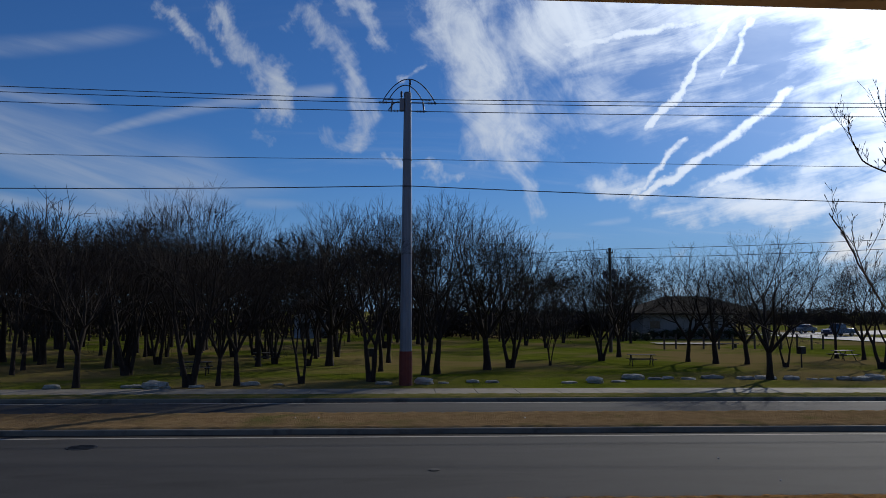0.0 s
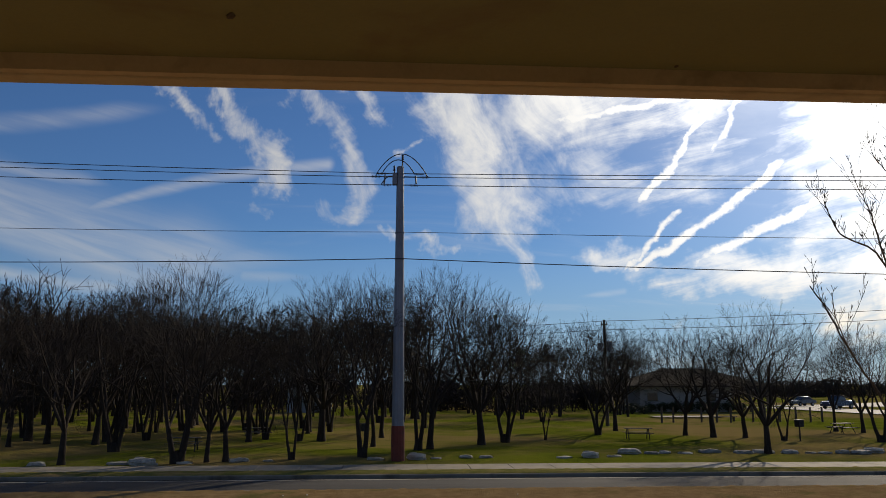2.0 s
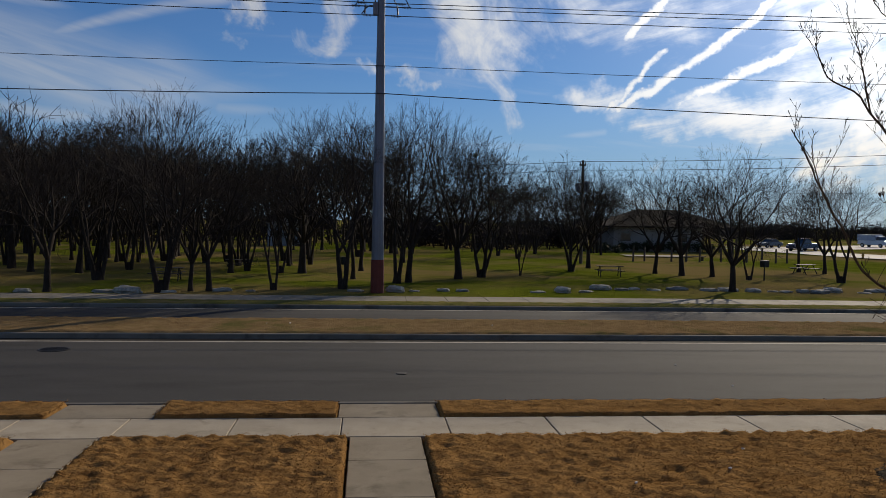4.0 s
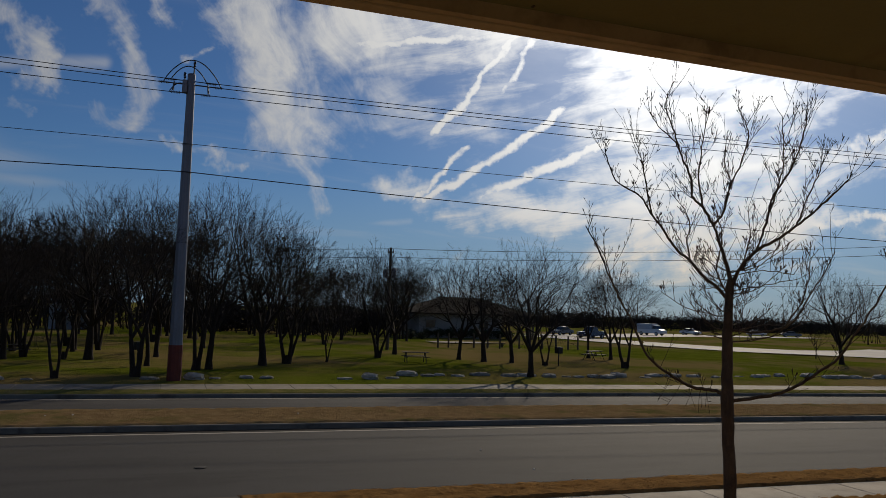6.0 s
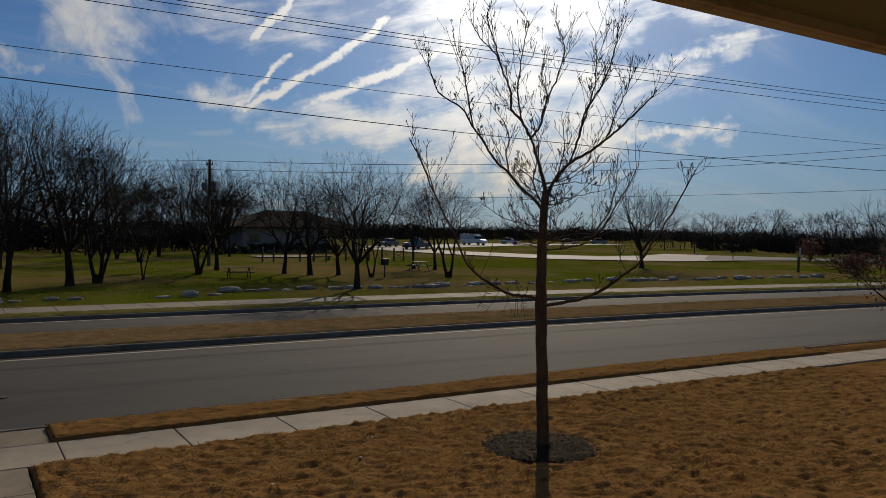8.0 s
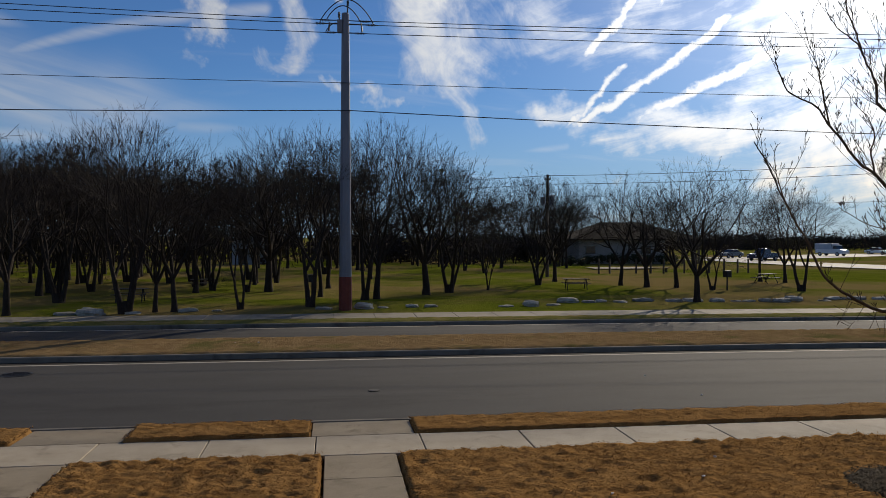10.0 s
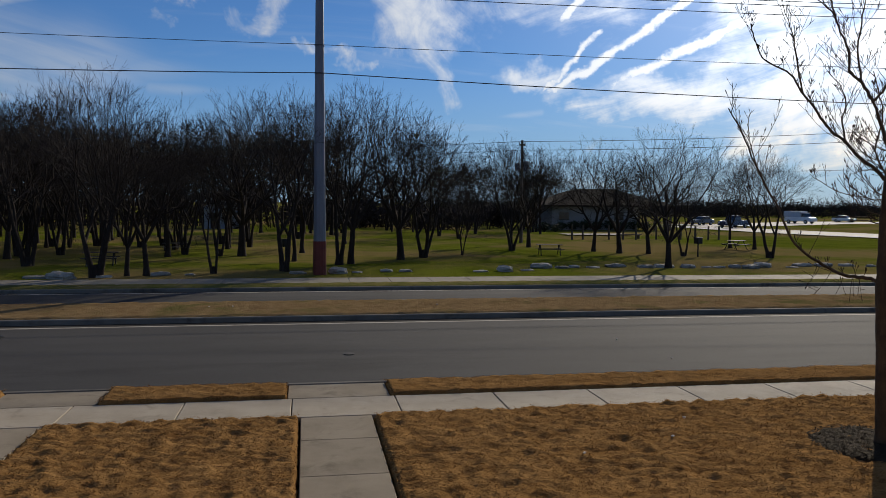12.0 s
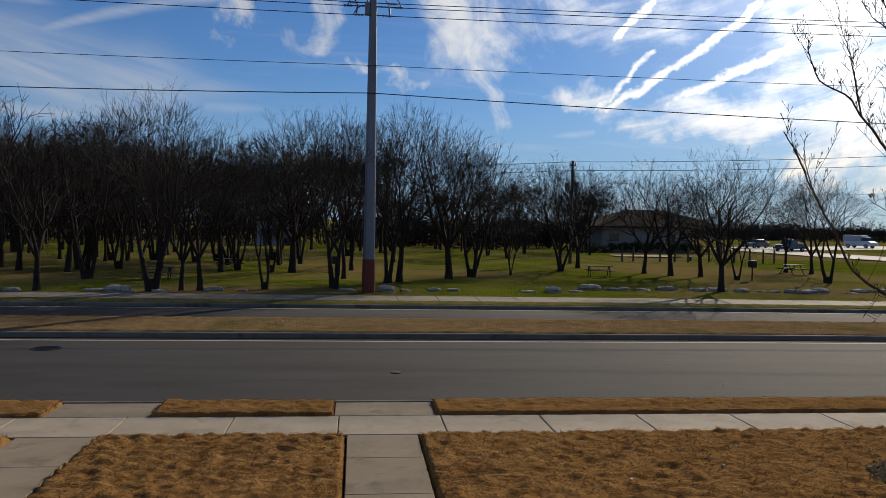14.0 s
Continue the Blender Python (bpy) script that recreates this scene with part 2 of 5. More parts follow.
# ---- materials ----
def material(name, c1, c2, scale=6.0, rough=0.85, fine=60.0, bump=0.3, depth=0.02, metallic=0.0, stain=None, stain_scale=0.7,
             stain_at=(0.5, 0.7), per_object=0.0, island=0.0, specular=0.5, stretch=(1, 1, 1)):
    """A matt surface: two tones mixed by coarse and fine grain, an optional stain of a third tone, relief."""
    m = bpy.data.materials.new(name)
    m.use_nodes = True
    k = Net(m.node_tree)
    bsdf = m.node_tree.nodes["Principled BSDF"]
    at = k.mapping(k.node("ShaderNodeTexCoord").outputs["Object"], stretch)
    if per_object:
        at = k.node("ShaderNodeNewGeometry").outputs["Position"]
        at = k.mapping(at, stretch)
    coarse, _ = k.noise(at, scale, 4, 0.6)
    grain, _ = k.noise(at, fine, 3, 0.6)
    fac = k.math("ADD", k.math("MULTIPLY", k.ramp(coarse, 0.3, 0.7), 0.6), k.math("MULTIPLY", k.ramp(grain, 0.3, 0.7), 0.4))
    colour = k.mix(fac, c1, c2)
    if stain:
        blot, _ = k.noise(at, stain_scale, 5, 0.65, 0.4)
        colour = k.mix(k.ramp(blot, stain_at[0], stain_at[1]), colour, stain)
    if per_object or island:
        if per_object:
            rnd = k.node("ShaderNodeObjectInfo").outputs["Random"]
        else:
            rnd = k.node("ShaderNodeNewGeometry").outputs["Random Per Island"]
        amount = per_object or island
        colour = k.vec("SCALE", colour, scale=k.math("MULTIPLY_ADD", rnd, 2 * amount, 1 - amount))
    k.plug(bsdf.inputs["Base Color"], colour)
    k.plug(bsdf.inputs["Roughness"], k.math("MULTIPLY_ADD", grain, 0.2, rough - 0.1, clamp=True))
    bsdf.inputs["Metallic"].default_value = metallic
    bsdf.inputs["Specular IOR Level"].default_value = specular
    if bump:
        b = k.node("ShaderNodeBump")
        b.inputs["Strength"].default_value, b.inputs["Distance"].default_value = bump, depth
        k.plug(b.inputs["Height"], fac)
        k.plug(bsdf.inputs["Normal"], b.outputs[0])
    return m


DRY = material("dormant_turf", (0.20, 0.104, 0.034), (0.33, 0.185, 0.068), 2.2, 1.0, 26, 0.6, 0.03, stain=(0.115, 0.058, 0.021), stain_scale=3.6, stain_at=(0.50, 0.72), specular=0.0, stretch=(0.7, 1, 1))
BLADE = material("dormant_blades", (0.225, 0.114, 0.036), (0.34, 0.184, 0.066), 5.0, 1.0, 40, 0.0, island=0.12, specular=0.0)
MEDIAN = material("median_turf", (0.15, 0.095, 0.045), (0.26, 0.18, 0.09), 2.0, 0.95, 40, 0.9, 0.03, stain=(0.11, 0.10, 0.035), stain_scale=0.35, specular=0.0)
PARK = material("park_grass", (0.072, 0.095, 0.009), (0.138, 0.153, 0.018), 0.35, 0.95, 25, 0.9, 0.05, stain=(0.20, 0.15, 0.06), stain_scale=0.05, stain_at=(0.41, 0.61), specular=0.0)
VERGE_GREEN = material("kerb_grass", (0.09, 0.10, 0.025), (0.20, 0.17, 0.06), 1.0, 0.95, 30, 0.9, 0.03, stain=(0.22, 0.16, 0.08), stain_scale=0.5, specular=0.0)
ASPHALT = material("asphalt", (0.030, 0.029, 0.0285), (0.046, 0.0445, 0.0435), 0.8, 0.90, 220, 0.35, 0.006, stain=(0.024, 0.0235, 0.023), stain_scale=0.5, specular=0.25, stretch=(0.25, 1, 1))
CONCRETE = material("concrete", (0.30, 0.252, 0.182), (0.40, 0.342, 0.255), 1.3, 0.85, 140, 0.3, 0.006, stain=(0.23, 0.19, 0.135), stain_scale=1.6, stain_at=(0.52, 0.75), per_object=0.07, specular=0.3)
PATHC = material("worn_path_concrete", (0.205, 0.167, 0.115), (0.290, 0.242, 0.173), 1.1, 0.88, 140, 0.35, 0.006, stain=(0.15, 0.12, 0.082), stain_scale=1.4, stain_at=(0.5, 0.75), per_object=0.06, specular=0.2)
# gutter concrete with its sunlit tone put into the colour
LIP_LIT = material("sunlit_gutter_lip", (0.32, 0.29, 0.25), (0.46, 0.42, 0.36), 1.0, 0.85, 120, 0.3, 0.006, stain=(0.22, 0.20, 0.17), stain_scale=0.7, specular=0.2)
SMUDGE_TONE = material("smudge_disc_tone", (0.022, 0.021, 0.020), (0.036, 0.034, 0.033), 6.0, 0.8, 60, 0.2, 0.003)
# the same concrete, with the kerb's shade put into a dark tone
GUTTER_SHADED = material("shaded_gutter_concrete", (0.030, 0.027, 0.023), (0.048, 0.044, 0.038), 1.0, 0.85, 120, 0.3, 0.006, stain=(0.05, 0.040, 0.028), stain_scale=0.6, specular=0.05)
TRAILC = material("trail_concrete", (0.20, 0.175, 0.135), (0.30, 0.265, 0.21), 0.8, 0.85, 60, 0.3, 0.006, stain=(0.15, 0.13, 0.10), stain_scale=0.5, specular=0.2)
# whole kerb toned down for the shade on its street face
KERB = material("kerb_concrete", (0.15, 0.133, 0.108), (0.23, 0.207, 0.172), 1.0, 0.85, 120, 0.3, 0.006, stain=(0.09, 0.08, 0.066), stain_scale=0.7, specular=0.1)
BARK = material("grey_bark", (0.018, 0.0135, 0.0105), (0.044, 0.033, 0.026), 6.0, 0.9, 50, 0.8, 0.02, specular=0.2, stretch=(1, 1, 0.35))
TWIG = material("twig_bark", (0.022, 0.016, 0.0125), (0.050, 0.037, 0.029), 3.0, 0.85, 30, 0.0, specular=0.2)
YOUNG = material("young_bark", (0.064, 0.041, 0.021), (0.139, 0.094, 0.053), 9.0, 0.9, 90, 0.9, 0.012, stain=(0.06, 0.04, 0.028), stain_scale=5, specular=0.25, stretch=(1, 1, 0.4))
SHOOT = material("shoot_bark", (0.036, 0.023, 0.013), (0.072, 0.048, 0.029), 9.0, 0.8, 90, 0.0, specular=0.3)
WOODS = material("bare_woods", (0.024, 0.018, 0.015), (0.052, 0.040, 0.033), 0.5, 0.9, 8, 0.0, island=0.4, specular=0.1)
HEDGE = material("hedgerow_twigs", (0.020, 0.017, 0.014), (0.045, 0.038, 0.030), 0.5, 0.9, 8, 0.0, island=0.3, specular=0.0)
SHRUB = material("evergreen_leaves", (0.012, 0.018, 0.006), (0.035, 0.045, 0.014), 2.0, 0.7, 20, 0.0, island=0.4, specular=0.2)
RUST_LEAF = material("rust_leaves", (0.10, 0.022, 0.012), (0.20, 0.06, 0.025), 4.0, 0.7, 20, 0.0, island=0.5, specular=0.2)
STONE = material("limestone", (0.28, 0.26, 0.225), (0.46, 0.43, 0.37), 2.5, 0.9, 30, 0.9, 0.05, stain=(0.17, 0.17, 0.16), stain_scale=1.2, per_object=0.18, specular=0.25)
GALV = material("galvanised_steel", (0.14, 0.152, 0.178), (0.205, 0.222, 0.255), 2.0, 0.55, 40, 0.15, 0.004, metallic=0.35, stain=(0.17, 0.187, 0.22), stain_scale=0.8, stretch=(1, 1, 0.3))
RED = material("red_base_coat", (0.11, 0.016, 0.009), (0.17, 0.03, 0.017), 3.0, 0.7, 40, 0.2, 0.004, stain=(0.09, 0.02, 0.014), stain_scale=2.5)
CABLE = material("cable_sheath", (0.015, 0.015, 0.016), (0.03, 0.03, 0.032), 4.0, 0.6, 40, 0.0)
PORCELAIN = material("insulator_glaze", (0.05, 0.05, 0.055), (0.09, 0.09, 0.10), 8.0, 0.35, 60, 0.0)
OLDWOOD = material("weathered_wood", (0.05, 0.038, 0.028), (0.11, 0.085, 0.06), 3.0, 0.85, 50, 0.5, 0.01, stretch=(1, 1, 0.2))
TABLEWOOD = material("table_planks", (0.022, 0.018, 0.014), (0.05, 0.04, 0.03), 3.0, 0.8, 40, 0.4, 0.008)
IRON = material("dark_iron", (0.012, 0.012, 0.013), (0.03, 0.03, 0.03), 6.0, 0.6, 60, 0.1, 0.003, metallic=0.4)
SOFFIT = material("soffit_paint", (0.16, 0.132, 0.045), (0.20, 0.165, 0.06), 1.2, 0.8, 60, 0.15, 0.003, stain=(0.15, 0.105, 0.04), stain_scale=1.5)
TRIM = material("trim_paint", (0.40, 0.28, 0.15), (0.48, 0.34, 0.19), 2.0, 0.75, 70, 0.15, 0.003, stain=(0.28, 0.19, 0.1), stain_scale=3)
SIDING = material("house_siding", (0.42, 0.36, 0.27), (0.5, 0.43, 0.33), 1.0, 0.85, 60, 0.2, 0.004)
SMUDGE = material("dirt_smudge", (0.05, 0.035, 0.018), (0.08, 0.05, 0.03), 30, 0.9, 90, 0.5, 0.003)
MULCH = material("bark_mulch", (0.038, 0.026, 0.014), (0.074, 0.054, 0.030), 9.0, 0.95, 60, 1.0, 0.03, stain=(0.07, 0.058, 0.045), stain_scale=12, stain_at=(0.6, 0.75), specular=0.1)
WALLPALE = material("pale_render", (0.24, 0.225, 0.205), (0.32, 0.305, 0.28), 0.6, 0.85, 20, 0.2, 0.01, stain=(0.34, 0.34, 0.34), stain_scale=0.4)
ROOFDARK = material("dark_shingle", (0.018, 0.014, 0.011), (0.034, 0.027, 0.022), 2.0, 0.95, 30, 0.6, 0.02, specular=0.05)
SHEDBLUE = material("pale_blue_metal", (0.33, 0.38, 0.45), (0.42, 0.47, 0.54), 1.0, 0.6, 30, 0.2, 0.01, stretch=(4, 1, 0.3))
DRIVE = material("drive_paving", (0.10, 0.097, 0.095), (0.15, 0.146, 0.14), 0.15, 0.85, 12, 0.2, 0.01, stain=(0.085, 0.084, 0.084), stain_scale=0.08, specular=0.15)
LOT = material("pale_paving", (0.20, 0.19, 0.18), (0.29, 0.28, 0.265), 0.15, 0.8, 12, 0.2, 0.01, stain=(0.22, 0.215, 0.21), stain_scale=0.08, specular=0.3)
PATHSAND = material("pale_gravel", (0.22, 0.19, 0.15), (0.30, 0.26, 0.21), 0.6, 0.95, 20, 0.4, 0.02)
NAVY = material("navy_car_paint", (0.008, 0.014, 0.045), (0.012, 0.02, 0.06), 0.6, 0.25, 10, 0.0, specular=0.6)
WHITE = material("white_car_paint", (0.62, 0.62, 0.62), (0.72, 0.72, 0.72), 0.6, 0.3, 10, 0.0, specular=0.6)
GREYCAR = material("grey_car_paint", (0.10, 0.105, 0.11), (0.15, 0.155, 0.16), 0.6, 0.3, 10, 0.0, specular=0.6)
DARKGLASS = material("tinted_glass", (0.008, 0.009, 0.011), (0.014, 0.016, 0.018), 1.0, 0.12, 10, 0.0, specular=0.8)
TYRE = material("tyre_rubber", (0.012, 0.012, 0.012), (0.022, 0.022, 0.022), 6.0, 0.85, 60, 0.2, 0.004)
RIM = material("wheel_metal", (0.35, 0.35, 0.36), (0.5, 0.5, 0.51), 6.0, 0.35, 60, 0.0, metallic=0.8)
LAMPGLASS = material("lamp_lens", (0.5, 0.5, 0.48), (0.6, 0.6, 0.58), 6.0, 0.2, 60, 0.0)
SIGN = material("sign_face", (0.35, 0.36, 0.37), (0.45, 0.46, 0.47), 3.0, 0.6, 30, 0.0)
REDSHELL = material("yellow_hydrant_paint", (0.35, 0.20, 0.03), (0.45, 0.27, 0.05), 6.0, 0.5, 60, 0.1, 0.003)
LITTER = material("pale_litter", (0.6, 0.58, 0.54), (0.75, 0.72, 0.68), 20, 0.8, 60, 0.0)


# ---- mesh helpers ----
def mesh_of(name, verts, faces, mat, smooth=False):
    me = bpy.data.meshes.new(name)
    me.from_pydata([tuple(v) for v in verts], [], [tuple(f) for f in faces])
    me.materials.append(mat)
    if smooth:
        me.polygons.foreach_set("use_smooth", [True] * len(me.polygons))
    me.update()
    return me


def part(name, bm, mat, parent=None, label="", smooth=False):
    """Links a bmesh, or a mesh, as one object under a thing or a part."""
    if isinstance(bm, bmesh.types.BMesh):
        me = bpy.data.meshes.new(name)
        bmesh.ops.recalc_face_normals(bm, faces=bm.faces)
        bm.to_mesh(me)
        bm.free()
        me.materials.append(mat)
        if smooth:
            me.polygons.foreach_set("use_smooth", [True] * len(me.polygons))
    else:
        me = bm
    ob = new(name, me)
    ob.parent = parent
    if label:
        tagged(ob, label)
    return ob


def base(name, place, turn=0.0, label="", category="", group="", kind=""):
    ob = new(name)
    ob.matrix_basis = pose(*place, 0, 0, turn)
    return tagged(ob, label, category, group, kind)


def add_box(bm, x0, x1, y0, y1, z0, z1, bevel=0.0, m=None):
    got = bmesh.ops.create_cube(bm, size=1)["verts"]
    for v in got:
        v.co = Vector((x0 + (x1 - x0) * (v.co.x + .5), y0 + (y1 - y0) * (v.co.y + .5), z0 + (z1 - z0) * (v.co.z + .5)))
    if bevel:
        es = list({e for v in got for e in v.link_edges})
        made = bmesh.ops.bevel(bm, geom=es, offset=bevel, segments=2, affect="EDGES", profile=0.5)
        got = list({v for f in made["faces"] for v in f.verts} | {v for v in got if v.is_valid})
    if m is not None:
        bmesh.ops.transform(bm, matrix=m, verts=got)
    return got


def box(*a, bevel=0.0, m=None):
    bm = bmesh.new()
    add_box(bm, *a, bevel=bevel, m=m)
    return bm


def add_rod(bm, p0, p1, r0, r1=None, sides=8):
    p0, p1 = Vector(p0), Vector(p1)
    d = p1 - p0
    got = bmesh.ops.create_cone(bm, cap_ends=True, segments=sides, radius1=r0, radius2=r1 if r1 is not None else r0, depth=d.length)["verts"]
    bmesh.ops.transform(bm, matrix=Matrix.Translation((p0 + p1) / 2) @ d.to_track_quat("Z", "Y").to_matrix().to_4x4(), verts=got)
    return got


def rod(*a, **b):
    bm = bmesh.new()
    add_rod(bm, *a, **b)
    return bm


def tube(verts, faces, points, radii, sides=4):
    """Adds a tapered tube along points to the lists."""
    n0 = len(verts)
    side = Vector((0.31, 0.17, 0.93))
    for i, p in enumerate(points):
        d = (points[min(i + 1, len(points) - 1)] - points[max(i - 1, 0)])
        d = d.normalized() if d.length > 1e-9 else Vector((0, 0, 1))
        u = d.cross(side)
        u = u.normalized() if u.length > 1e-3 else d.orthogonal().normalized()
        w = d.cross(u)
        for j in range(sides):
            a = 2 * math.pi * j / sides
            verts.append(p + (u * math.cos(a) + w * math.sin(a)) * radii[i])
    for i in range(len(points) - 1):
        for j in range(sides):
            k0, k1 = n0 + i * sides + j, n0 + i * sides + (j + 1) % sides
            faces.append((k0, k1, k1 + sides, k0 + sides))


def bend(x):
    """The street swings gently towards the houses along +x."""
    t = max(0.0, x - 10.0)
    return -0.0012 * t * t if t < 70 else -0.0012 * 4900 - 0.168 * (t - 70)


def strip(name, x0, x1, profile, mat, step=2.5, parent=None, straight=False):
    """A band along the street: profile is a list of (y, z)."""
    n = max(1, int((x1 - x0) / step))
    verts, faces = [], []
    for i in range(n + 1):
        x = x0 + (x1 - x0) * i / n
        o = 0.0 if straight else bend(x)
        verts += [(x, y + o, z) for y, z in profile]
    m = len(profile)
    for i in range(n):
        for j in range(m - 1):
            a = i * m + j
            faces.append((a, a + m, a + m + 1, a + 1))
    ob = new(name, mesh_of(name, verts, faces, mat))
    ob.parent = parent
    return ob


# ---- street ----
SW0, SW1 = 13.83, 15.16
K0 = 16.36
MED0, MED1 = 25.95, 29.95
FAR0, FAR1 = 30.2, 34.75
TR0, TR1 = 36.6, 38.9
XL, XR = -160.0, 170.0
tagged(strip("road_near", XL, XR, [(K0 + 0.3, -0.14), (17.2, -0.12), (21.2, -0.07), (25.1, -0.11)], ASPHALT), kind="structure")
tagged(strip("road_far", XL, XR, [(FAR0 - 0.02, -0.13), (32.3, -0.08), (34.1, -0.12)], ASPHALT), kind="structure")
tagged(strip("gutter_near", XL, XR, [(K0 + 0.13, -0.135), (K0 + 0.55, -0.112)], GUTTER_SHADED), kind="structure")
# pale lip, dark pan: sunlight and kerb shade as two concrete tones
tagged(strip("gutter_lip", XL, XR, [(25.08, -0.105), (25.26, -0.108)], LIP_LIT), kind="structure")
tagged(strip("gutter_median", XL, XR, [(25.26, -0.112), (25.97, -0.14)], GUTTER_SHADED), kind="structure")
tagged(strip("gutter_lip_far", XL, XR, [(34.08, -0.112), (34.26, -0.114)], LIP_LIT), kind="structure")
tagged(strip("gutter_far", XL, XR, [(34.26, -0.118), (34.77, -0.14)], GUTTER_SHADED), kind="structure")


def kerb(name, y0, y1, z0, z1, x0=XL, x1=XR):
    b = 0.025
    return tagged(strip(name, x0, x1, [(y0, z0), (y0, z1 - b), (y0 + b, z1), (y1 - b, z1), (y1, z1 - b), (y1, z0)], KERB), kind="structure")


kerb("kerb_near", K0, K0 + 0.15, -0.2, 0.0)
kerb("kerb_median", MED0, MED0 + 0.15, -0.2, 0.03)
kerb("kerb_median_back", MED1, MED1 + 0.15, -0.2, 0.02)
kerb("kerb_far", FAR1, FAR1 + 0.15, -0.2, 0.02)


def lumps(x, y):
    return noise.noise((x * 2.3, y * 2.3, 1.7)) * 0.5 + noise.noise((x * 4.6, y * 6.4, 4.1)) * 1.0 + noise.noise((x * 11.0, y * 14.0, 9.0)) * 0.35


def rough_turf(name, x0, x1, y0, y1, step, z, amp, mat, follow=True, skirt=0.12, parent=None):
    """A lumpy sheet of turf with a ragged rolled edge."""
    nx, ny = max(2, int((x1 - x0) / step)), max(2, int((y1 - y0) / step))
    xs, ys = np.linspace(x0, x1, nx + 1), np.linspace(y0, y1, ny + 1)
    verts, faces = [], []
    for i, x in enumerate(xs):
        o = bend(x) if follow else 0.0
        for j, y in enumerate(ys):
            edge = min(i, nx - i, j, ny - j)
            h = lumps(x, y)
            zz = z + amp * h
            jx = jy = 0.0
            if edge == 0:
                zz = z - skirt
                jx, jy = 0.03 * noise.noise((x * 4, y * 4, 7)), 0.03 * noise.noise((x * 4, y * 4, 3))
            verts.append((x + jx, y + o + jy, zz))
    m = ny + 1
    for i in range(nx):
        for j in range(ny):
            a = i * m + j
            faces.append((a, a + m, a + m + 1, a + 1))
    ob = new(name, mesh_of(name, verts, faces, mat, smooth=True))
    ob.parent = parent
    return tagged(ob, kind="structure")


# lawns in front of the house and the strips along the street
rough_turf("lawn_left", -22, -5.75, 3.0, SW0 - 0.02, 0.09, 0.05, 0.056, DRY)
rough_turf("lawn_middle", -4.38, -0.2, 3.0, SW0 - 0.02, 0.045, 0.05, 0.056, DRY)
rough_turf("lawn_right", 1.1, 21, 3.0, SW0 - 0.02, 0.055, 0.05, 0.056, DRY)
rough_turf("lawn_beyond", 21.0, 75, 0.0, SW0 - 0.02, 0.35, 0.05, 0.04, DRY)
rough_turf("verge_left", -30, -5.83, SW1 + 0.02, K0, 0.06, 0.06, 0.03, DRY)
rough_turf("verge_middle", -3.88, -0.44, SW1 + 0.02, K0, 0.04, 0.06, 0.03, DRY)
rough_turf("verge_right", 1.55, 24, SW1 + 0.02, K0, 0.05, 0.06, 0.03, DRY)
rough_turf("verge_beyond", 24, 110, SW1 + 0.02, K0, 0.3, 0.06, 0.03, DRY)
rough_turf("median", -70, 110, MED0 + 0.14, MED1 + 0.02, 0.16, 0.06, 0.04, MEDIAN)
rough_turf("kerb_grass", -70, 110, FAR1 + 0.14, TR0, 0.2, 0.05, 0.03, VERGE_GREEN)
trail = tagged(strip("trail", XL, XR, [(TR0 - 0.3, -0.04), (TR0, -0.005), (TR1, 0.0), (TR1 + 0.3, -0.04)], TRAILC), kind="structure")

# the wide ground under all, out to the horizon
tagged(strip("ground", -900, 900, [(-500, -0.3), (K0, -0.3), (TR1, -0.3), (TR1 + 0.05, -0.25)], DRY, step=60, straight=False), kind="structure")


def park_ground():
    verts, faces = [], []
    xs = np.concatenate([np.linspace(-900, -70, 8), np.linspace(-60, 130, 150), np.linspace(140, 900, 8)])
    ys = np.concatenate([np.linspace(0, 30, 50), np.linspace(32, 110, 40), np.linspace(130, 1800, 8)])
    for x in xs:
        o = bend(x) if x < 80 else bend(80)
        for y in ys:
            yy = TR1 - 0.05 + y + o * max(0.0, 1 - y / 60)
            h = 0.05 * noise.noise((x * 0.6, yy * 0.6, 2.0)) + 0.10 * noise.noise((x * 0.12, yy * 0.12, 5.0))
            verts.append((x, yy, 0.0 + h * min(1.0, y / 2.0)))
    m = len(ys)
    for i in range(len(xs) - 1):
        for j in range(m - 1):
            a = i * m + j
            faces.append((a, a + m, a + m + 1, a + 1))
    return tagged(new("ground_park", mesh_of("ground_park", verts, faces, PARK, smooth=True)), kind="structure")


park_ground()
tagged(strip("ground_far_side", XR, 900, [(K0, -0.16), (TR0, -0.16)], MEDIAN, step=40), kind="structure")
tagged(strip("ground_far_end", -900, XL, [(K0, -0.16), (TR0, -0.16)], MEDIAN, step=40), kind="structure")

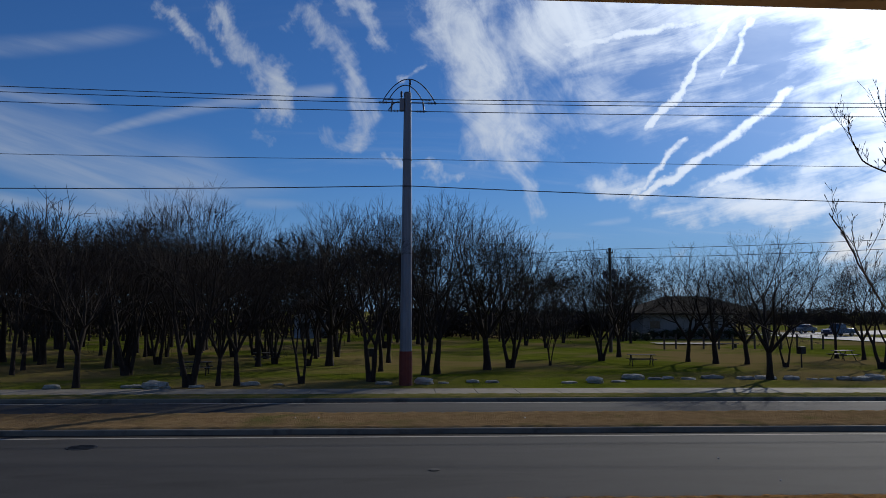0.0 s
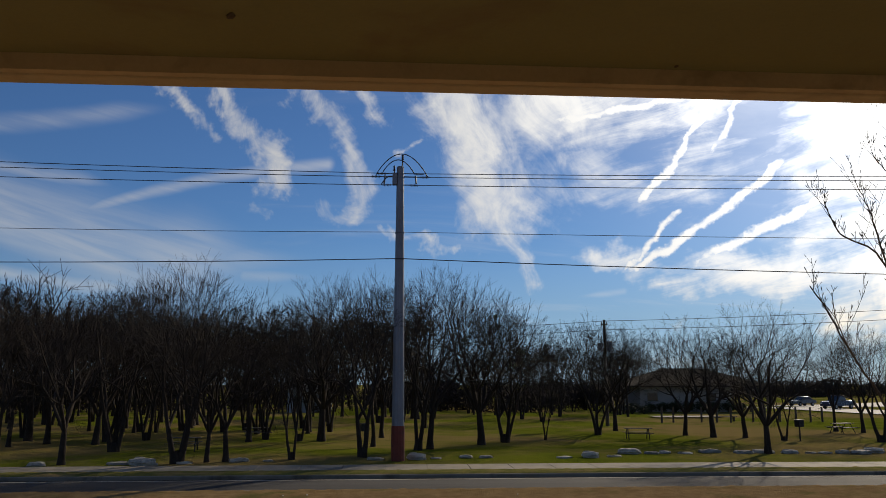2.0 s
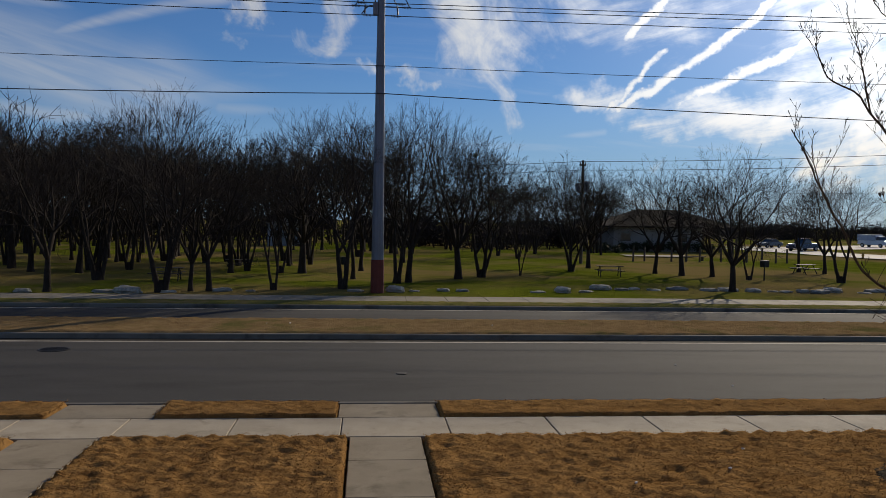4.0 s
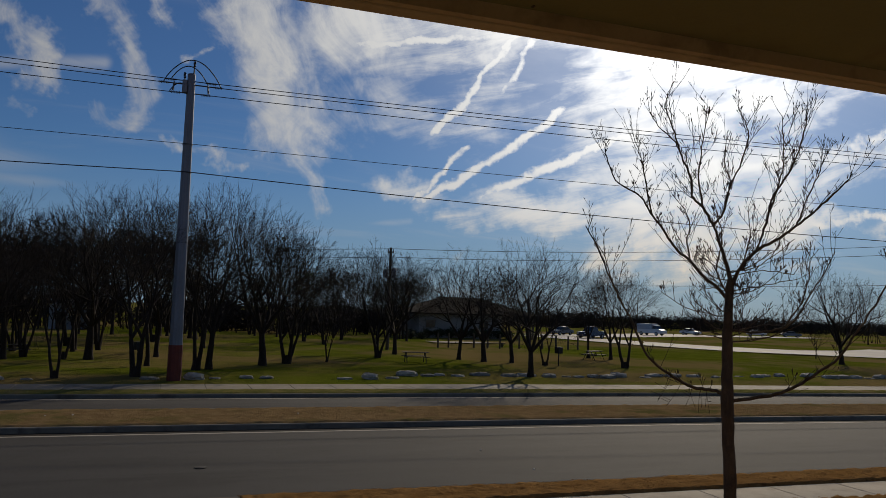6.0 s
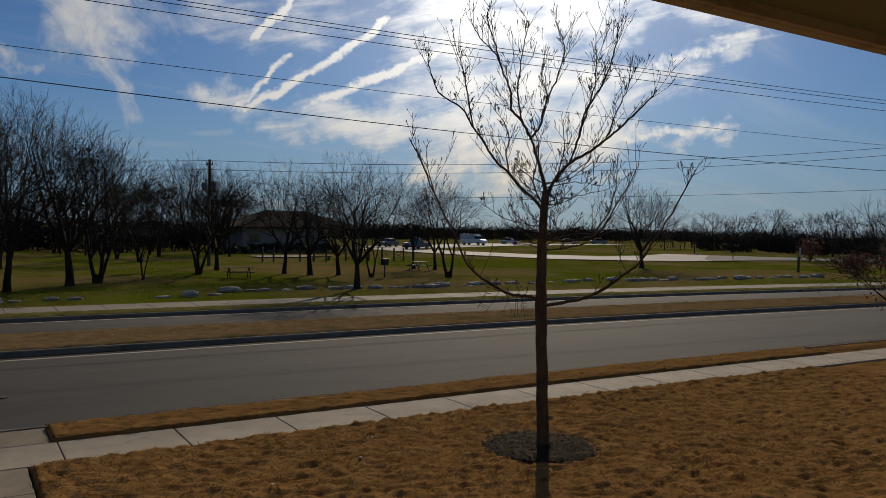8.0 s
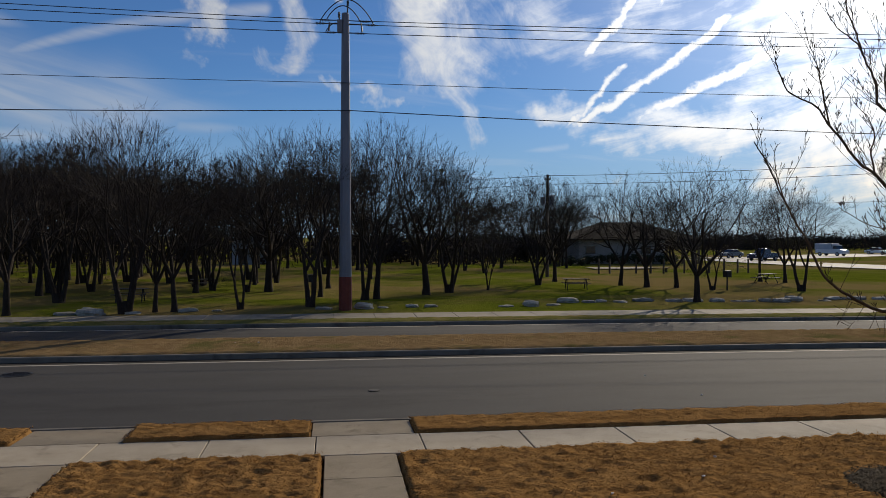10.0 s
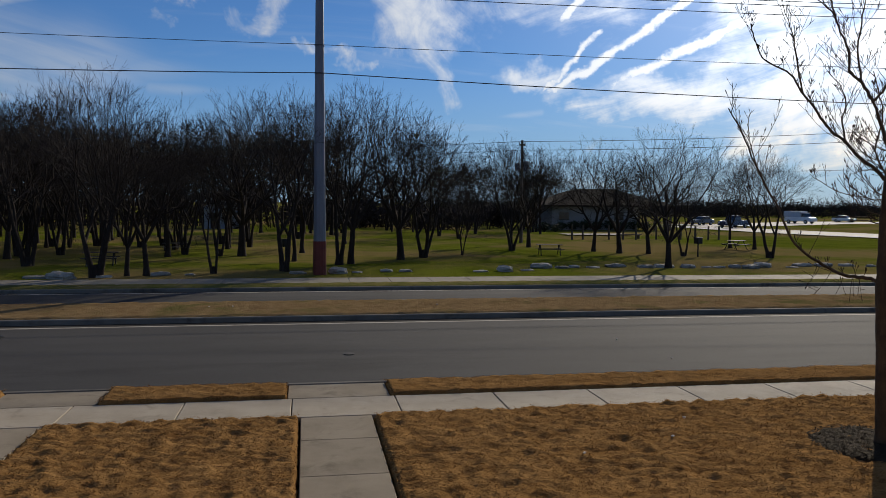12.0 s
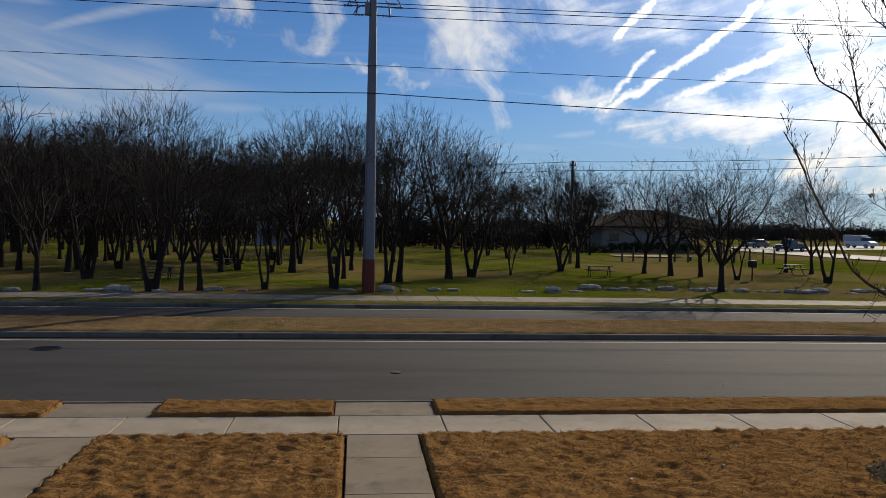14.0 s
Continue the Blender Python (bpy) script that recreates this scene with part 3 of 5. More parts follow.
# paving slabs of the pavement, the front paths and their ramps to the street
def slab(name, x0, x1, y0, y1, parent, z0=0.0, z1=None, mat=None):
    """One concrete slab with rounded joints; z1 is the height of its far edge."""
    z1 = z0 if z1 is None else z1
    g, b = 0.008, 0.012
    o0, o1 = bend(x0), bend(x1)
    verts = [(x0 + g, y0 + o0, z0 - .1), (x1 - g, y0 + o1, z0 - .1), (x1 - g, y1 + o1, z1 - .1), (x0 + g, y1 + o0, z1 - .1),
             (x0 + g, y0 + o0, z0 - b), (x1 - g, y0 + o1, z0 - b), (x1 - g, y1 + o1, z1 - b), (x0 + g, y1 + o0, z1 - b),
             (x0 + g + b, y0 + b + o0, z0), (x1 - g - b, y0 + b + o1, z0), (x1 - g - b, y1 - b + o1, z1), (x0 + g + b, y1 - b + o0, z1)]
    faces = [(8, 9, 10, 11), (4, 5, 9, 8), (5, 6, 10, 9), (6, 7, 11, 10), (7, 4, 8, 11), (0, 1, 5, 4), (1, 2, 6, 5), (2, 3, 7, 6), (3, 0, 4, 7)]
    ob = new(name, mesh_of(name, verts, faces, mat or CONCRETE))
    ob.parent = parent
    return ob


pavement = tagged(new("pavement"), kind="structure")
X0, LEN = -0.34, 1.965
for i in range(-14, 34):
    slab("slab", X0 + i * LEN, X0 + (i + 1) * LEN, SW0, SW1, pavement)
path = tagged(new("front_path"), kind="structure")
for y0, y1 in ((12.46, 13.80), (10.78, 12.46), (9.1, 10.78), (7.4, 9.1), (5.7, 7.4), (4.0, 5.7)):
    slab("slab", -0.18, 1.08, y0, y1, path, mat=PATHC)
slab("slab", -0.44, 1.55, SW1 + 0.01, K0 + 0.02, path, 0.0, -0.02, PATHC)
path2 = tagged(new("side_path"), kind="structure")
for y0, y1 in ((12.2, 13.80), (10.6, 12.2), (9.0, 10.6), (7.4, 9.0), (5.8, 7.4)):
    slab("slab", -5.72, -4.4, y0, y1, path2, mat=PATHC)
slab("slab", -5.83, -3.88, SW1 + 0.01, K0 + 0.02, path2, 0.0, -0.02, PATHC)
for i in range(-14, 36):
    slab("slab", i * 1.95, (i + 1) * 1.95, TR0, TR1, trail, 0.02, 0.03, TRAILC)
tagged(strip("bed_joint", -30, 66, [(SW0 - 0.05, -0.06), (SW1 + 0.05, -0.06)], MULCH), kind="structure")


# ---- porch overhead and under the eye ----
def porch():
    tagged(part("porch_ceiling", box(-9, 14, -2.6, 2.17, 4.718, 4.79), SOFFIT), kind="structure")
    tagged(part("porch_trim_inner", box(-9, 14, 2.172, 2.20, 4.672, 4.79), TRIM), kind="structure")
    tagged(part("porch_trim", box(-9, 14, 2.20, 2.262, 4.665, 4.90, bevel=0.006), TRIM), kind="structure")
    tagged(part("porch_roof", box(-9.3, 14.3, -3.0, 2.4, 4.91, 5.05, bevel=0.02), ROOFDARK), kind="structure")
    tagged(part("floor", box(-9, 14, -2.6, 2.15, 1.95, 2.1), CONCRETE), kind="structure")
    tagged(part("wall_back", box(-9, 14, -2.8, -2.6, -0.3, 4.91), SIDING), kind="structure")
    tagged(part("wall_under", box(-9, 14, 1.9, 2.1, -0.3, 1.95), SIDING), kind="structure")
    rng = random.Random(5)
    for x, y, r in ((-0.235, 1.91, 0.013), (0.95, 2.14, 0.006)):
        bm = bmesh.new()
        bmesh.ops.create_icosphere(bm, subdivisions=2, radius=r)
        for v in bm.verts:
            v.co *= 1 + 0.5 * rng.random()
            v.co.z *= 0.4
            v.co.x *= 0.6
        ob = part("mud_daub", bm, SMUDGE)
        ob.matrix_basis = pose(x, y, 4.716, 0, 0, 30)
        tagged(ob, "small brown mud smudge stuck under the porch soffit", "mud smudge", "smudges on the soffit")


porch()


# ---- the tall pole and its lines ----
POLE = (0.62, 40.95)


def utility_pole():
    h = 15.16
    pole = base("utility_pole", (POLE[0], POLE[1], 0), 0, "tall grey galvanised steel utility pole with a rust-red base", "utility pole")
    bm = bmesh.new()
    add_rod(bm, (0, 0, 1.7), (0, 0, h), 0.315, 0.19, 12)
    part("shaft", bm, GALV, pole)
    part("base_sleeve", rod((0, 0, -0.2), (0, 0, 1.72), 0.345, 0.335, 12), RED, pole, "rust-red painted base")
    part("cap", rod((0, 0, h), (0, 0, h + 0.06), 0.2, 0.16, 12), GALV, pole)
    for z in (11.62, 10.22):
        part("clamp_band", rod((0, 0, z - 0.03), (0, 0, z + 0.03), 0.25, 0.25, 12), GALV, pole)
    part("fuse_box", box(-0.42, -0.18, -0.16, 0.12, h - 0.95, h - 0.3, bevel=0.02), GALV, pole, "grey metal switch box at the top")
    part("pin_bracket", rod((0.1, 0, h), (0.12, 0, h + 0.72), 0.035, 0.03, 6), IRON, pole)
    part("pin_bracket", rod((-0.3, 0, h - 0.4), (-0.32, 0, h + 0.12), 0.035, 0.03, 6), IRON, pole)
    for x, z in ((0.12, h + 0.72), (-0.32, h + 0.1)):
        bm = bmesh.new()
        for i in range(4):
            add_rod(bm, (x, 0, z - 0.05 - 0.07 * i), (x, 0, z - 0.01 - 0.07 * i), 0.075, 0.05, 8)
        part("insulator", bm, PORCELAIN, pole)
    # strain insulators that reach out to both sides and carry the three lines
    for z, reach in ((h - 0.33, 1.0), (h - 0.5, 1.32), (h - 0.95, 0.75)):
        for s in (-1, 1):
            bm = bmesh.new()
            add_rod(bm, (s * 0.2, 0, z + 0.02), (s * (reach + 0.25), 0, z), 0.025, 0.025, 6)
            for i in range(6):
                x = s * (reach - 0.22 + 0.075 * i)
                add_rod(bm, (x - 0.018, 0, z), (x + 0.018, 0, z), 0.075, 0.055, 8)
            part("strain_insulator", bm, PORCELAIN, pole)

    def jumper(x0, z0, x1, z1, top):
        verts, faces = [], []
        pts = []
        for i in range(21):
            t = i / 20
            pts.append(Vector((x0 + (x1 - x0) * t, -0.15 * math.sin(math.pi * t), z0 + (z1 - z0) * t + top * math.sin(math.pi * t) ** 0.8)))
        tube(verts, faces, pts, [0.026] * 21, 6)
        part("jumper_cable", mesh_of("jumper_cable", verts, faces, CABLE, True), CABLE, pole)

    jumper(-1.3, h - 0.45, 1.45, h - 0.5, 1.2)
    jumper(-0.95, h - 0.3, 0.75, h - 0.35, 0.72)
    jumper(-1.0, h - 0.92, -0.2, h - 0.62, 0.25)
    for s in (-1, 1):
        part("lightning_arrester", rod((s * 0.85, -0.1, h - 0.9), (s * 0.8, -0.1, h - 0.45), 0.05, 0.04, 6), PORCELAIN, pole)
    return pole


utility_pole()


def cable(name, points, r, sag, label, group):
    """A hanging line through points; sag is the dip of each span."""
    verts, faces, pts = [], [], []
    for a, b in zip(points[:-1], points[1:]):
        a, b = Vector(a), Vector(b)
        for i in range(24):
            t = i / 24
            p = a.lerp(b, t)
            p.z -= 4 * sag * t * (1 - t)
            pts.append(p)
    pts.append(Vector(points[-1]))
    tube(verts, faces, pts, [r] * len(pts), 5)
    return tagged(new(name, mesh_of(name, verts, faces, CABLE, True)), label, "power line", group)


def street_lines():
    px, py = POLE
    for dz, dy, dl, dr in ((-0.33, -0.05, 0.85, 0.45), (-0.5, 0.05, 0.55, 0.3), (-0.95, 0.0, 0.35, 0.15)):
        z = 15.16 + dz
        cable("power_line", [(-62, 40.4, z + 0.75 + dl), (px, py + dy, z), (82, 34.6, z - 0.2 + dr)], 0.020, 0.35, "thin black overhead power line strung along the street", "overhead lines")
    cable("telephone_line", [(-62, 40.0, 12.3), (px, py - 0.27, 11.62), (82, 34.2, 11.25)], 0.015, 0.35, "thin dark overhead communication cable below the power lines", "overhead lines")
    cable("telephone_line", [(-62, 40.0, 10.4), (px, py - 0.27, 10.22), (77, 37.5, 9.5)], 0.025, 0.55, "thick dark overhead communication cable below the power lines", "overhead lines")


street_lines()


def wooden_pole(x, y, h, r, transformer):
    pole = base("wooden_pole", (x, y, 0), 0, "dark weathered wooden service pole" + (" with a grey transformer" if transformer else " at the street side"), "utility pole")
    part("shaft", rod((0, 0, -0.2), (0, 0, h), r, r * 0.7, 10), OLDWOOD, pole)
    part("crossarm", box(-0.3, 0.3, -0.08, 0.02, h - 0.5, h - 0.36, bevel=0.01), OLDWOOD, pole)
    for s in (-0.25, 0.25):
        part("insulator", rod((s, -0.03, h - 0.36), (s, -0.03, h - 0.16), 0.06, 0.04, 8), PORCELAIN, pole)
    if transformer:
        can = part("transformer", rod((0.38, 0, h - 2.95), (0.38, 0, h - 2.0), 0.26, 0.26, 14), GALV, pole, "grey transformer can")
        part("lid", rod((0.38, 0, h - 2.0), (0.38, 0, h - 1.93), 0.30, 0.2, 14), GALV, can)
        part("transformer", rod((-0.42, 0, h - 2.9), (-0.42, 0, h - 2.1), 0.24, 0.24, 14), GALV, pole, "grey transformer can")
    return pole


FPOLE = (19.9, 72.0, 9.6)
RPOLE = (76.2, 41.6, 12.3)
wooden_pole(*FPOLE, 0.17, True)
wooden_pole(*RPOLE, 0.22, False)
for k_, (dz, dx) in enumerate(((-0.1, -0.65), (-0.9, 0.65))):
    cable("service_line", [(-60, 95, 9.0 + dz), (FPOLE[0], FPOLE[1], FPOLE[2] + dz), (RPOLE[0], RPOLE[1], RPOLE[2] + dz * 0.9)], 0.022, 0.9, "thin dark service line between wooden poles", "service lines")
cable("service_line", [(60, 110, 8.6), (RPOLE[0], RPOLE[1], 8.2)], 0.022, 0.4, "thin dark service line between wooden poles", "service lines")


# ---- bare trees ----
def grow(seed, height, stems, limbs, gens, sprays, thin=0.005, r0=0.15, bole=0.2, open_=1.0):
    """A leafless tree that forks in two again and again into a rounded crown: the mesh lists of its trunk and of its crown."""
    rng = random.Random(seed)
    wood, fine = ([], []), ([], [])
    step = height * 0.17

    def turned(d, degrees, azimuth):
        out = d.orthogonal().normalized()
        out.rotate(Matrix.Rotation(azimuth, 3, d))
        return (d * math.cos(radians(degrees)) + out * math.sin(radians(degrees))).normalized()

    def spray(p, d, length, r, n):
        """Fine twigs at the end of a shoot."""
        for c in range(n):
            e = turned(d, rng.uniform(8, 50), rng.uniform(0, 2 * math.pi))
            e = (e + Vector((0, 0, 0.06))).normalized()
            tip = p + e * length * rng.uniform(0.6, 1.3)
            tube(fine[0], fine[1], [p, tip], [r, thin * 0.6], 3)

    def shoot(p, d, length, r, gen, roll):
        n = 3 if gen < 2 else 2 if gen < 4 else 1
        pts, rad, q, e = [p.copy()], [r], p.copy(), d.copy()
        for i in range(n):
            e = (e + Vector((rng.uniform(-.13, .13), rng.uniform(-.13, .13), rng.uniform(-.05, .13)))).normalized()
            q = q + e * (length / n)
            pts.append(q.copy())
            rad.append(max(r * (1 - 0.22 * (i + 1) / n), thin))
        to = wood if gen < 3 else fine
        tube(to[0], to[1], pts, rad, 6 if gen < 2 else 4 if gen < 4 else 3)
        if gen >= 3:
            at = pts[0].lerp(pts[-1], rng.uniform(0.3, 0.8))
            spray(at, e, length * 0.8, max(thin, r * 0.4), 1)
        if gen >= gens:
            spray(q, e, length * 0.9, max(thin, rad[-1] * 0.6), sprays)
            return
        roll += rng.uniform(1.6, 2.9)
        shoot(q, turned(e, rng.uniform(6, 20) * open_, roll), length * rng.uniform(0.76, 0.88), max(rad[-1] * 0.84, thin), gen + 1, roll)
        shoot(q, turned(e, rng.uniform(24, 44) * open_, roll + math.pi), length * rng.uniform(0.70, 0.86), max(rad[-1] * 0.66, thin), gen + 1, roll + 1.0)
        if gen == 0 or (gen < 3 and rng.random() < 0.35):
            shoot(q, turned(e, rng.uniform(30, 52) * open_, roll + 1.5), length * rng.uniform(0.65, 0.85), max(rad[-1] * 0.55, thin), gen + 1, roll + 2.0)

    for s in range(stems):
        a = 2 * math.pi * (s + rng.random() * 0.4) / stems + seed
        lean = rng.uniform(0.16, 0.34) if stems > 1 else rng.uniform(0.0, 0.06)
        foot = Vector((math.cos(a), math.sin(a), 0)) * (r0 * 0.8 if stems > 1 else 0)
        d = Vector((math.cos(a) * lean, math.sin(a) * lean, 1)).normalized()
        pts, q = [foot + Vector((0, 0, -0.12))], foot.copy()
        rr = r0 * rng.uniform(0.85, 1.05) * (1.0 if stems == 1 else 0.8)
        rads = [rr * 1.45]
        for i in range(4):
            q = q + d * height * bole / 4
            d = (d + Vector((rng.uniform(-.09, .09), rng.uniform(-.09, .09), 0.05))).normalized()
            pts.append(q.copy())
            rads.append(rr * (1.05 - 0.09 * i))
        tube(wood[0], wood[1], pts, rads, 8)
        each = max(2, round(limbs / stems))
        for c in range(each):
            tilt = rng.uniform(24, 42) * open_ if c else rng.uniform(3, 12)
            shoot(q, turned(d, tilt, 2 * math.pi * c / each + rng.uniform(-.5, .5) + a), step * rng.uniform(0.9, 1.15), rr * (0.62 if c else 0.75), 0, rng.uniform(0, 6))
    flare = r0 * (1.9 if stems > 1 else 1.5)
    tube(wood[0], wood[1], [Vector((0, 0, -0.15)), Vector((0, 0, 0.1)), Vector((0, 0, 0.42))], [flare, flare * 0.8, flare * 0.5], 9)
    k = height / max(v.z for v in fine[0])
    for lists in (wood, fine):
        for v in lists[0]:
            v *= k
    return wood, fine


TREES = []
for seed, stems, limbs, r0, bole, open_ in ((11, 2, 5, 0.145, 0.19, 0.98), (23, 3, 6, 0.13, 0.15, 0.95), (37, 1, 5, 0.165, 0.17, 1.10), (41, 2, 4, 0.14, 0.20, 0.90), (58, 1, 4, 0.16, 0.18, 1.05)):
    wood, fine = grow(seed, 8.0, stems, limbs, 6, 3, 0.0042, r0, bole, open_)
    TREES.append((mesh_of("trunk", *wood, BARK, True), mesh_of("crown", *fine, TWIG, False)))
LIGHT_TREES = []
for seed, stems, r0, bole, open_ in ((71, 1, 0.13, 0.24, 0.95), (83, 2, 0.115, 0.22, 0.95), (97, 1, 0.14, 0.28, 1.08), (103, 3, 0.10, 0.2, 0.9)):
    wood, fine = grow(seed, 8.0, stems, 3, 4, 3, 0.0115, r0, bole, open_)
    LIGHT_TREES.append((mesh_of("trunk", *wood, BARK, True), mesh_of("crown", *fine, TWIG, False)))


def plant(meshes, x, y, h, turn, wide=1.0, label="bare multi-stemmed park tree with dark bark, in winter grass", group="park trees"):
    tree = base("tree", (x, y, 0), turn, label, "tree", group)
    k = h / 8.0
    tree.scale = (k * wide, k * wide, k)
    part("trunk", meshes[0], BARK, tree)
    part("crown", meshes[1], TWIG, tree)
    return tree


# the trees that stand free along the edge of the park: kind, x, y, height, turn, breadth
def park_trees():
    plant(TREES[2], 20.95, 43.4, 9.0, 20, 1.02)
    plant(TREES[3], 32.9, 51.9, 8.0, 80, 1.1)
    plant(TREES[2], 23.1, 56.0, 9.0, 140, 1.1)
    plant(TREES[4], 21.9, 58.2, 8.7, 10, 0.95)
    plant(TREES[4], 25.1, 55.3, 8.2, 200, 1.0)
    plant(TREES[1], 15.9, 60.2, 9.6, 300, 0.95)
    plant(TREES[2], 18.4, 64.2, 9.4, 40, 0.95)
    plant(TREES[2], 6.0, 51.0, 11.8, 100, 0.95)
    plant(TREES[1], 7.8, 52.9, 9.6, 15, 1.0)
    plant(TREES[3], 1.85, 47.0, 11.0, 250, 0.85)
    plant(TREES[4], 2.6, 47.8, 11.2, 70, 0.85)
    plant(TREES[0], -1.2, 42.5, 9.9, 180, 0.9)
    plant(TREES[2], -4.4, 55.4, 12.3, 30, 1.0)
    plant(TREES[3], -4.7, 41.4, 7.8, 120, 0.7)
    plant(TREES[4], -7.9, 41.05, 9.0, 220, 0.8)
    plant(TREES[2], -8.8, 40.95, 8.2, 310, 0.7)
    plant(TREES[1], -10.1, 40.4, 10.6, 60, 0.95)
    plant(TREES[4], -15.4, 40.0, 8.6, 150, 0.95)
    plant(TREES[0], -15.4, 47.3, 10.0, 260, 0.9)
    plant(TREES[2], -18.3, 52.6, 10.2, 350, 0.95)
    plant(TREES[1], 10.9, 55.2, 5.5, 95, 0.6)
    plant(TREES[3], 36.4, 63.5, 8.4, 15, 0.9)
    plant(TREES[4], 37.8, 62.0, 8.0, 165, 0.9)
    plant(TREES[0], 26.7, 52.9, 5.8, 205, 0.9)
    plant(TREES[2], 60.5, 58.3, 9.8, 45, 1.1)
    for az, far, h, turn in ((47.6, 175, 10.5, 0), (49.6, 150, 8.5, 80), (50.8, 180, 13.0, 30), (52.0, 160, 9.5, 140), (53.0, 170, 11.5, 200), (54.4, 172, 13.5, 75), (55.6, 160, 10.0, 300), (56.9, 165, 12.0, 20), (58.2, 150, 12.5, 110), (59.6, 155, 11.0, 260), (61.0, 150, 12.0, 170)):
        plant(LIGHT_TREES[turn % 4 if turn % 4 != 3 else 0], far * math.sin(radians(az)), far * math.cos(radians(az)), h * 0.68, turn, 1.15, "bare rounded tree above the hedgerow", "hedgerow trees")
    rng = random.Random(8)
    for i in range(26):
        x = rng.uniform(128, 190)
        plant(LIGHT_TREES[i % 4], x, rng.uniform(72, 130), rng.uniform(4.0, 6.2), rng.uniform(0, 360), rng.uniform(0.9, 1.3), "bare tree in the hedgerow beyond the drive", "hedgerow trees")
    for i in range(16):
        plant(LIGHT_TREES[(i + 2) % 4], rng.uniform(-46, -17), rng.uniform(43, 58), rng.uniform(8.0, 10.5), rng.uniform(0, 360), rng.uniform(0.8, 1.1), "bare slender tree in the shady park grove", "grove trees")
    for i in range(84):
        x = rng.uniform(-50, 4)
        y = rng.uniform(50, 104)
        if x > -9 and y < 70 and rng.random() < 0.8:
            x -= 22
        if abs(x + 11) < 3.5 and y < 100 and rng.random() < 0.6:
            continue
        plant(LIGHT_TREES[i % 4], x, y, rng.uniform(8.6, 12.8), rng.uniform(0, 360), rng.uniform(0.7, 1.1), "bare slender tree in the shady park grove", "grove trees")
    for i in range(16):
        plant(LIGHT_TREES[i % 4], rng.uniform(-19, -5), rng.uniform(54, 76), rng.uniform(8.0, 10.5), rng.uniform(0, 360), rng.uniform(0.9, 1.15), "bare slender tree in the shady park grove", "grove trees")
    for i in range(26):
        x = rng.uniform(0, 32)
        y = rng.uniform(78, 106)
        if x > 16 and y < 90:
            y += 15
        plant(LIGHT_TREES[(i + 1) % 4], x, y, rng.uniform(7.0, 9.8), rng.uniform(0, 360), rng.uniform(0.7, 1.0), "bare slender tree in the shady park grove", "grove trees")


park_trees()


def far_woods():
    """Tangled bare woods that close the view behind the park."""
    rng = random.Random(31)
    verts, faces = [], []

    def stem(x, y, h):
        p = Vector((x, y, -0.1))
        d = Vector((rng.uniform(-.2, .2), rng.uniform(-.2, .2), 1))
        pts = [p]
        for i in range(4):
            d = (d + Vector((rng.uniform(-.25, .25), rng.uniform(-.25, .25), 0.1))).normalized()
            pts.append(pts[-1] + d * h / 4)
        tube(verts, faces, pts, [0.10, 0.08, 0.06, 0.04, 0.015], 3)
        for b in range(8):
            i = rng.randint(1, 3)
            a = pts[i].lerp(pts[i + 1], rng.random())
            e = Vector((rng.uniform(-1, 1), rng.uniform(-1, 1), rng.uniform(0.2, 1.2))).normalized()
            l = h * rng.uniform(0.15, 0.34)
            m = a + e * l * 0.5 + Vector((0, 0, 0.1))
            tube(verts, faces, [a, m, a + e * l + Vector((rng.uniform(-.3, .3), 0, 0.35))], [0.035, 0.025, 0.012], 3)

    for i in range(1000):
        x = rng.uniform(-110, 44)
        stem(x, rng.uniform(106, 150), rng.uniform(4.5, 8.5) + (3.0 if x < -8 else 0))
    for i in range(600):
        x = rng.uniform(44, 330)
        stem(x, rng.uniform(215, 270) - 0.35 * max(0, x - 150), rng.uniform(4.0, 8.0))
    for i in range(300):
        stem(rng.uniform(135, 215), rng.uniform(70, 135), rng.uniform(2.4, 4.6))
    return tagged(new("far_woods", mesh_of("far_woods", verts, faces, WOODS)), "tangle of bare brown woods behind the park", "woods", kind="stuff")


far_woods()


def leaf_cloud(name, places, count, leaf, mat, label, category, seed, group=""):
    """Bushes of many small leaves: places are (x, y, z, rx, ry, rz)."""
    rng = random.Random(seed)
    verts, faces = [], []
    for x, y, z, a, b, c in places:
        for i in range(count):
            u = Vector((rng.gauss(0, 1), rng.gauss(0, 1), rng.gauss(0, 1))).normalized()
            u *= rng.uniform(0.45, 1.0) * (0.8 + 0.35 * noise.noise(u * 2.1 + Vector((x, y, z))))
            p = Vector((x + u.x * a, y + u.y * b, max(0.03, z + u.z * c)))
            s = leaf * rng.uniform(0.6, 1.4)
            e = Vector((rng.gauss(0, 1), rng.gauss(0, 1), rng.gauss(0, 1))).normalized()
            f = e.orthogonal().normalized()
            n = len(verts)
            verts += [p - e * s, p + f * s * 0.45, p + e * s, p - f * s * 0.45]
            faces.append((n, n + 1, n + 2, n + 3))
    return tagged(new(name, mesh_of(name, verts, faces, mat)), label, category, group, "stuff")


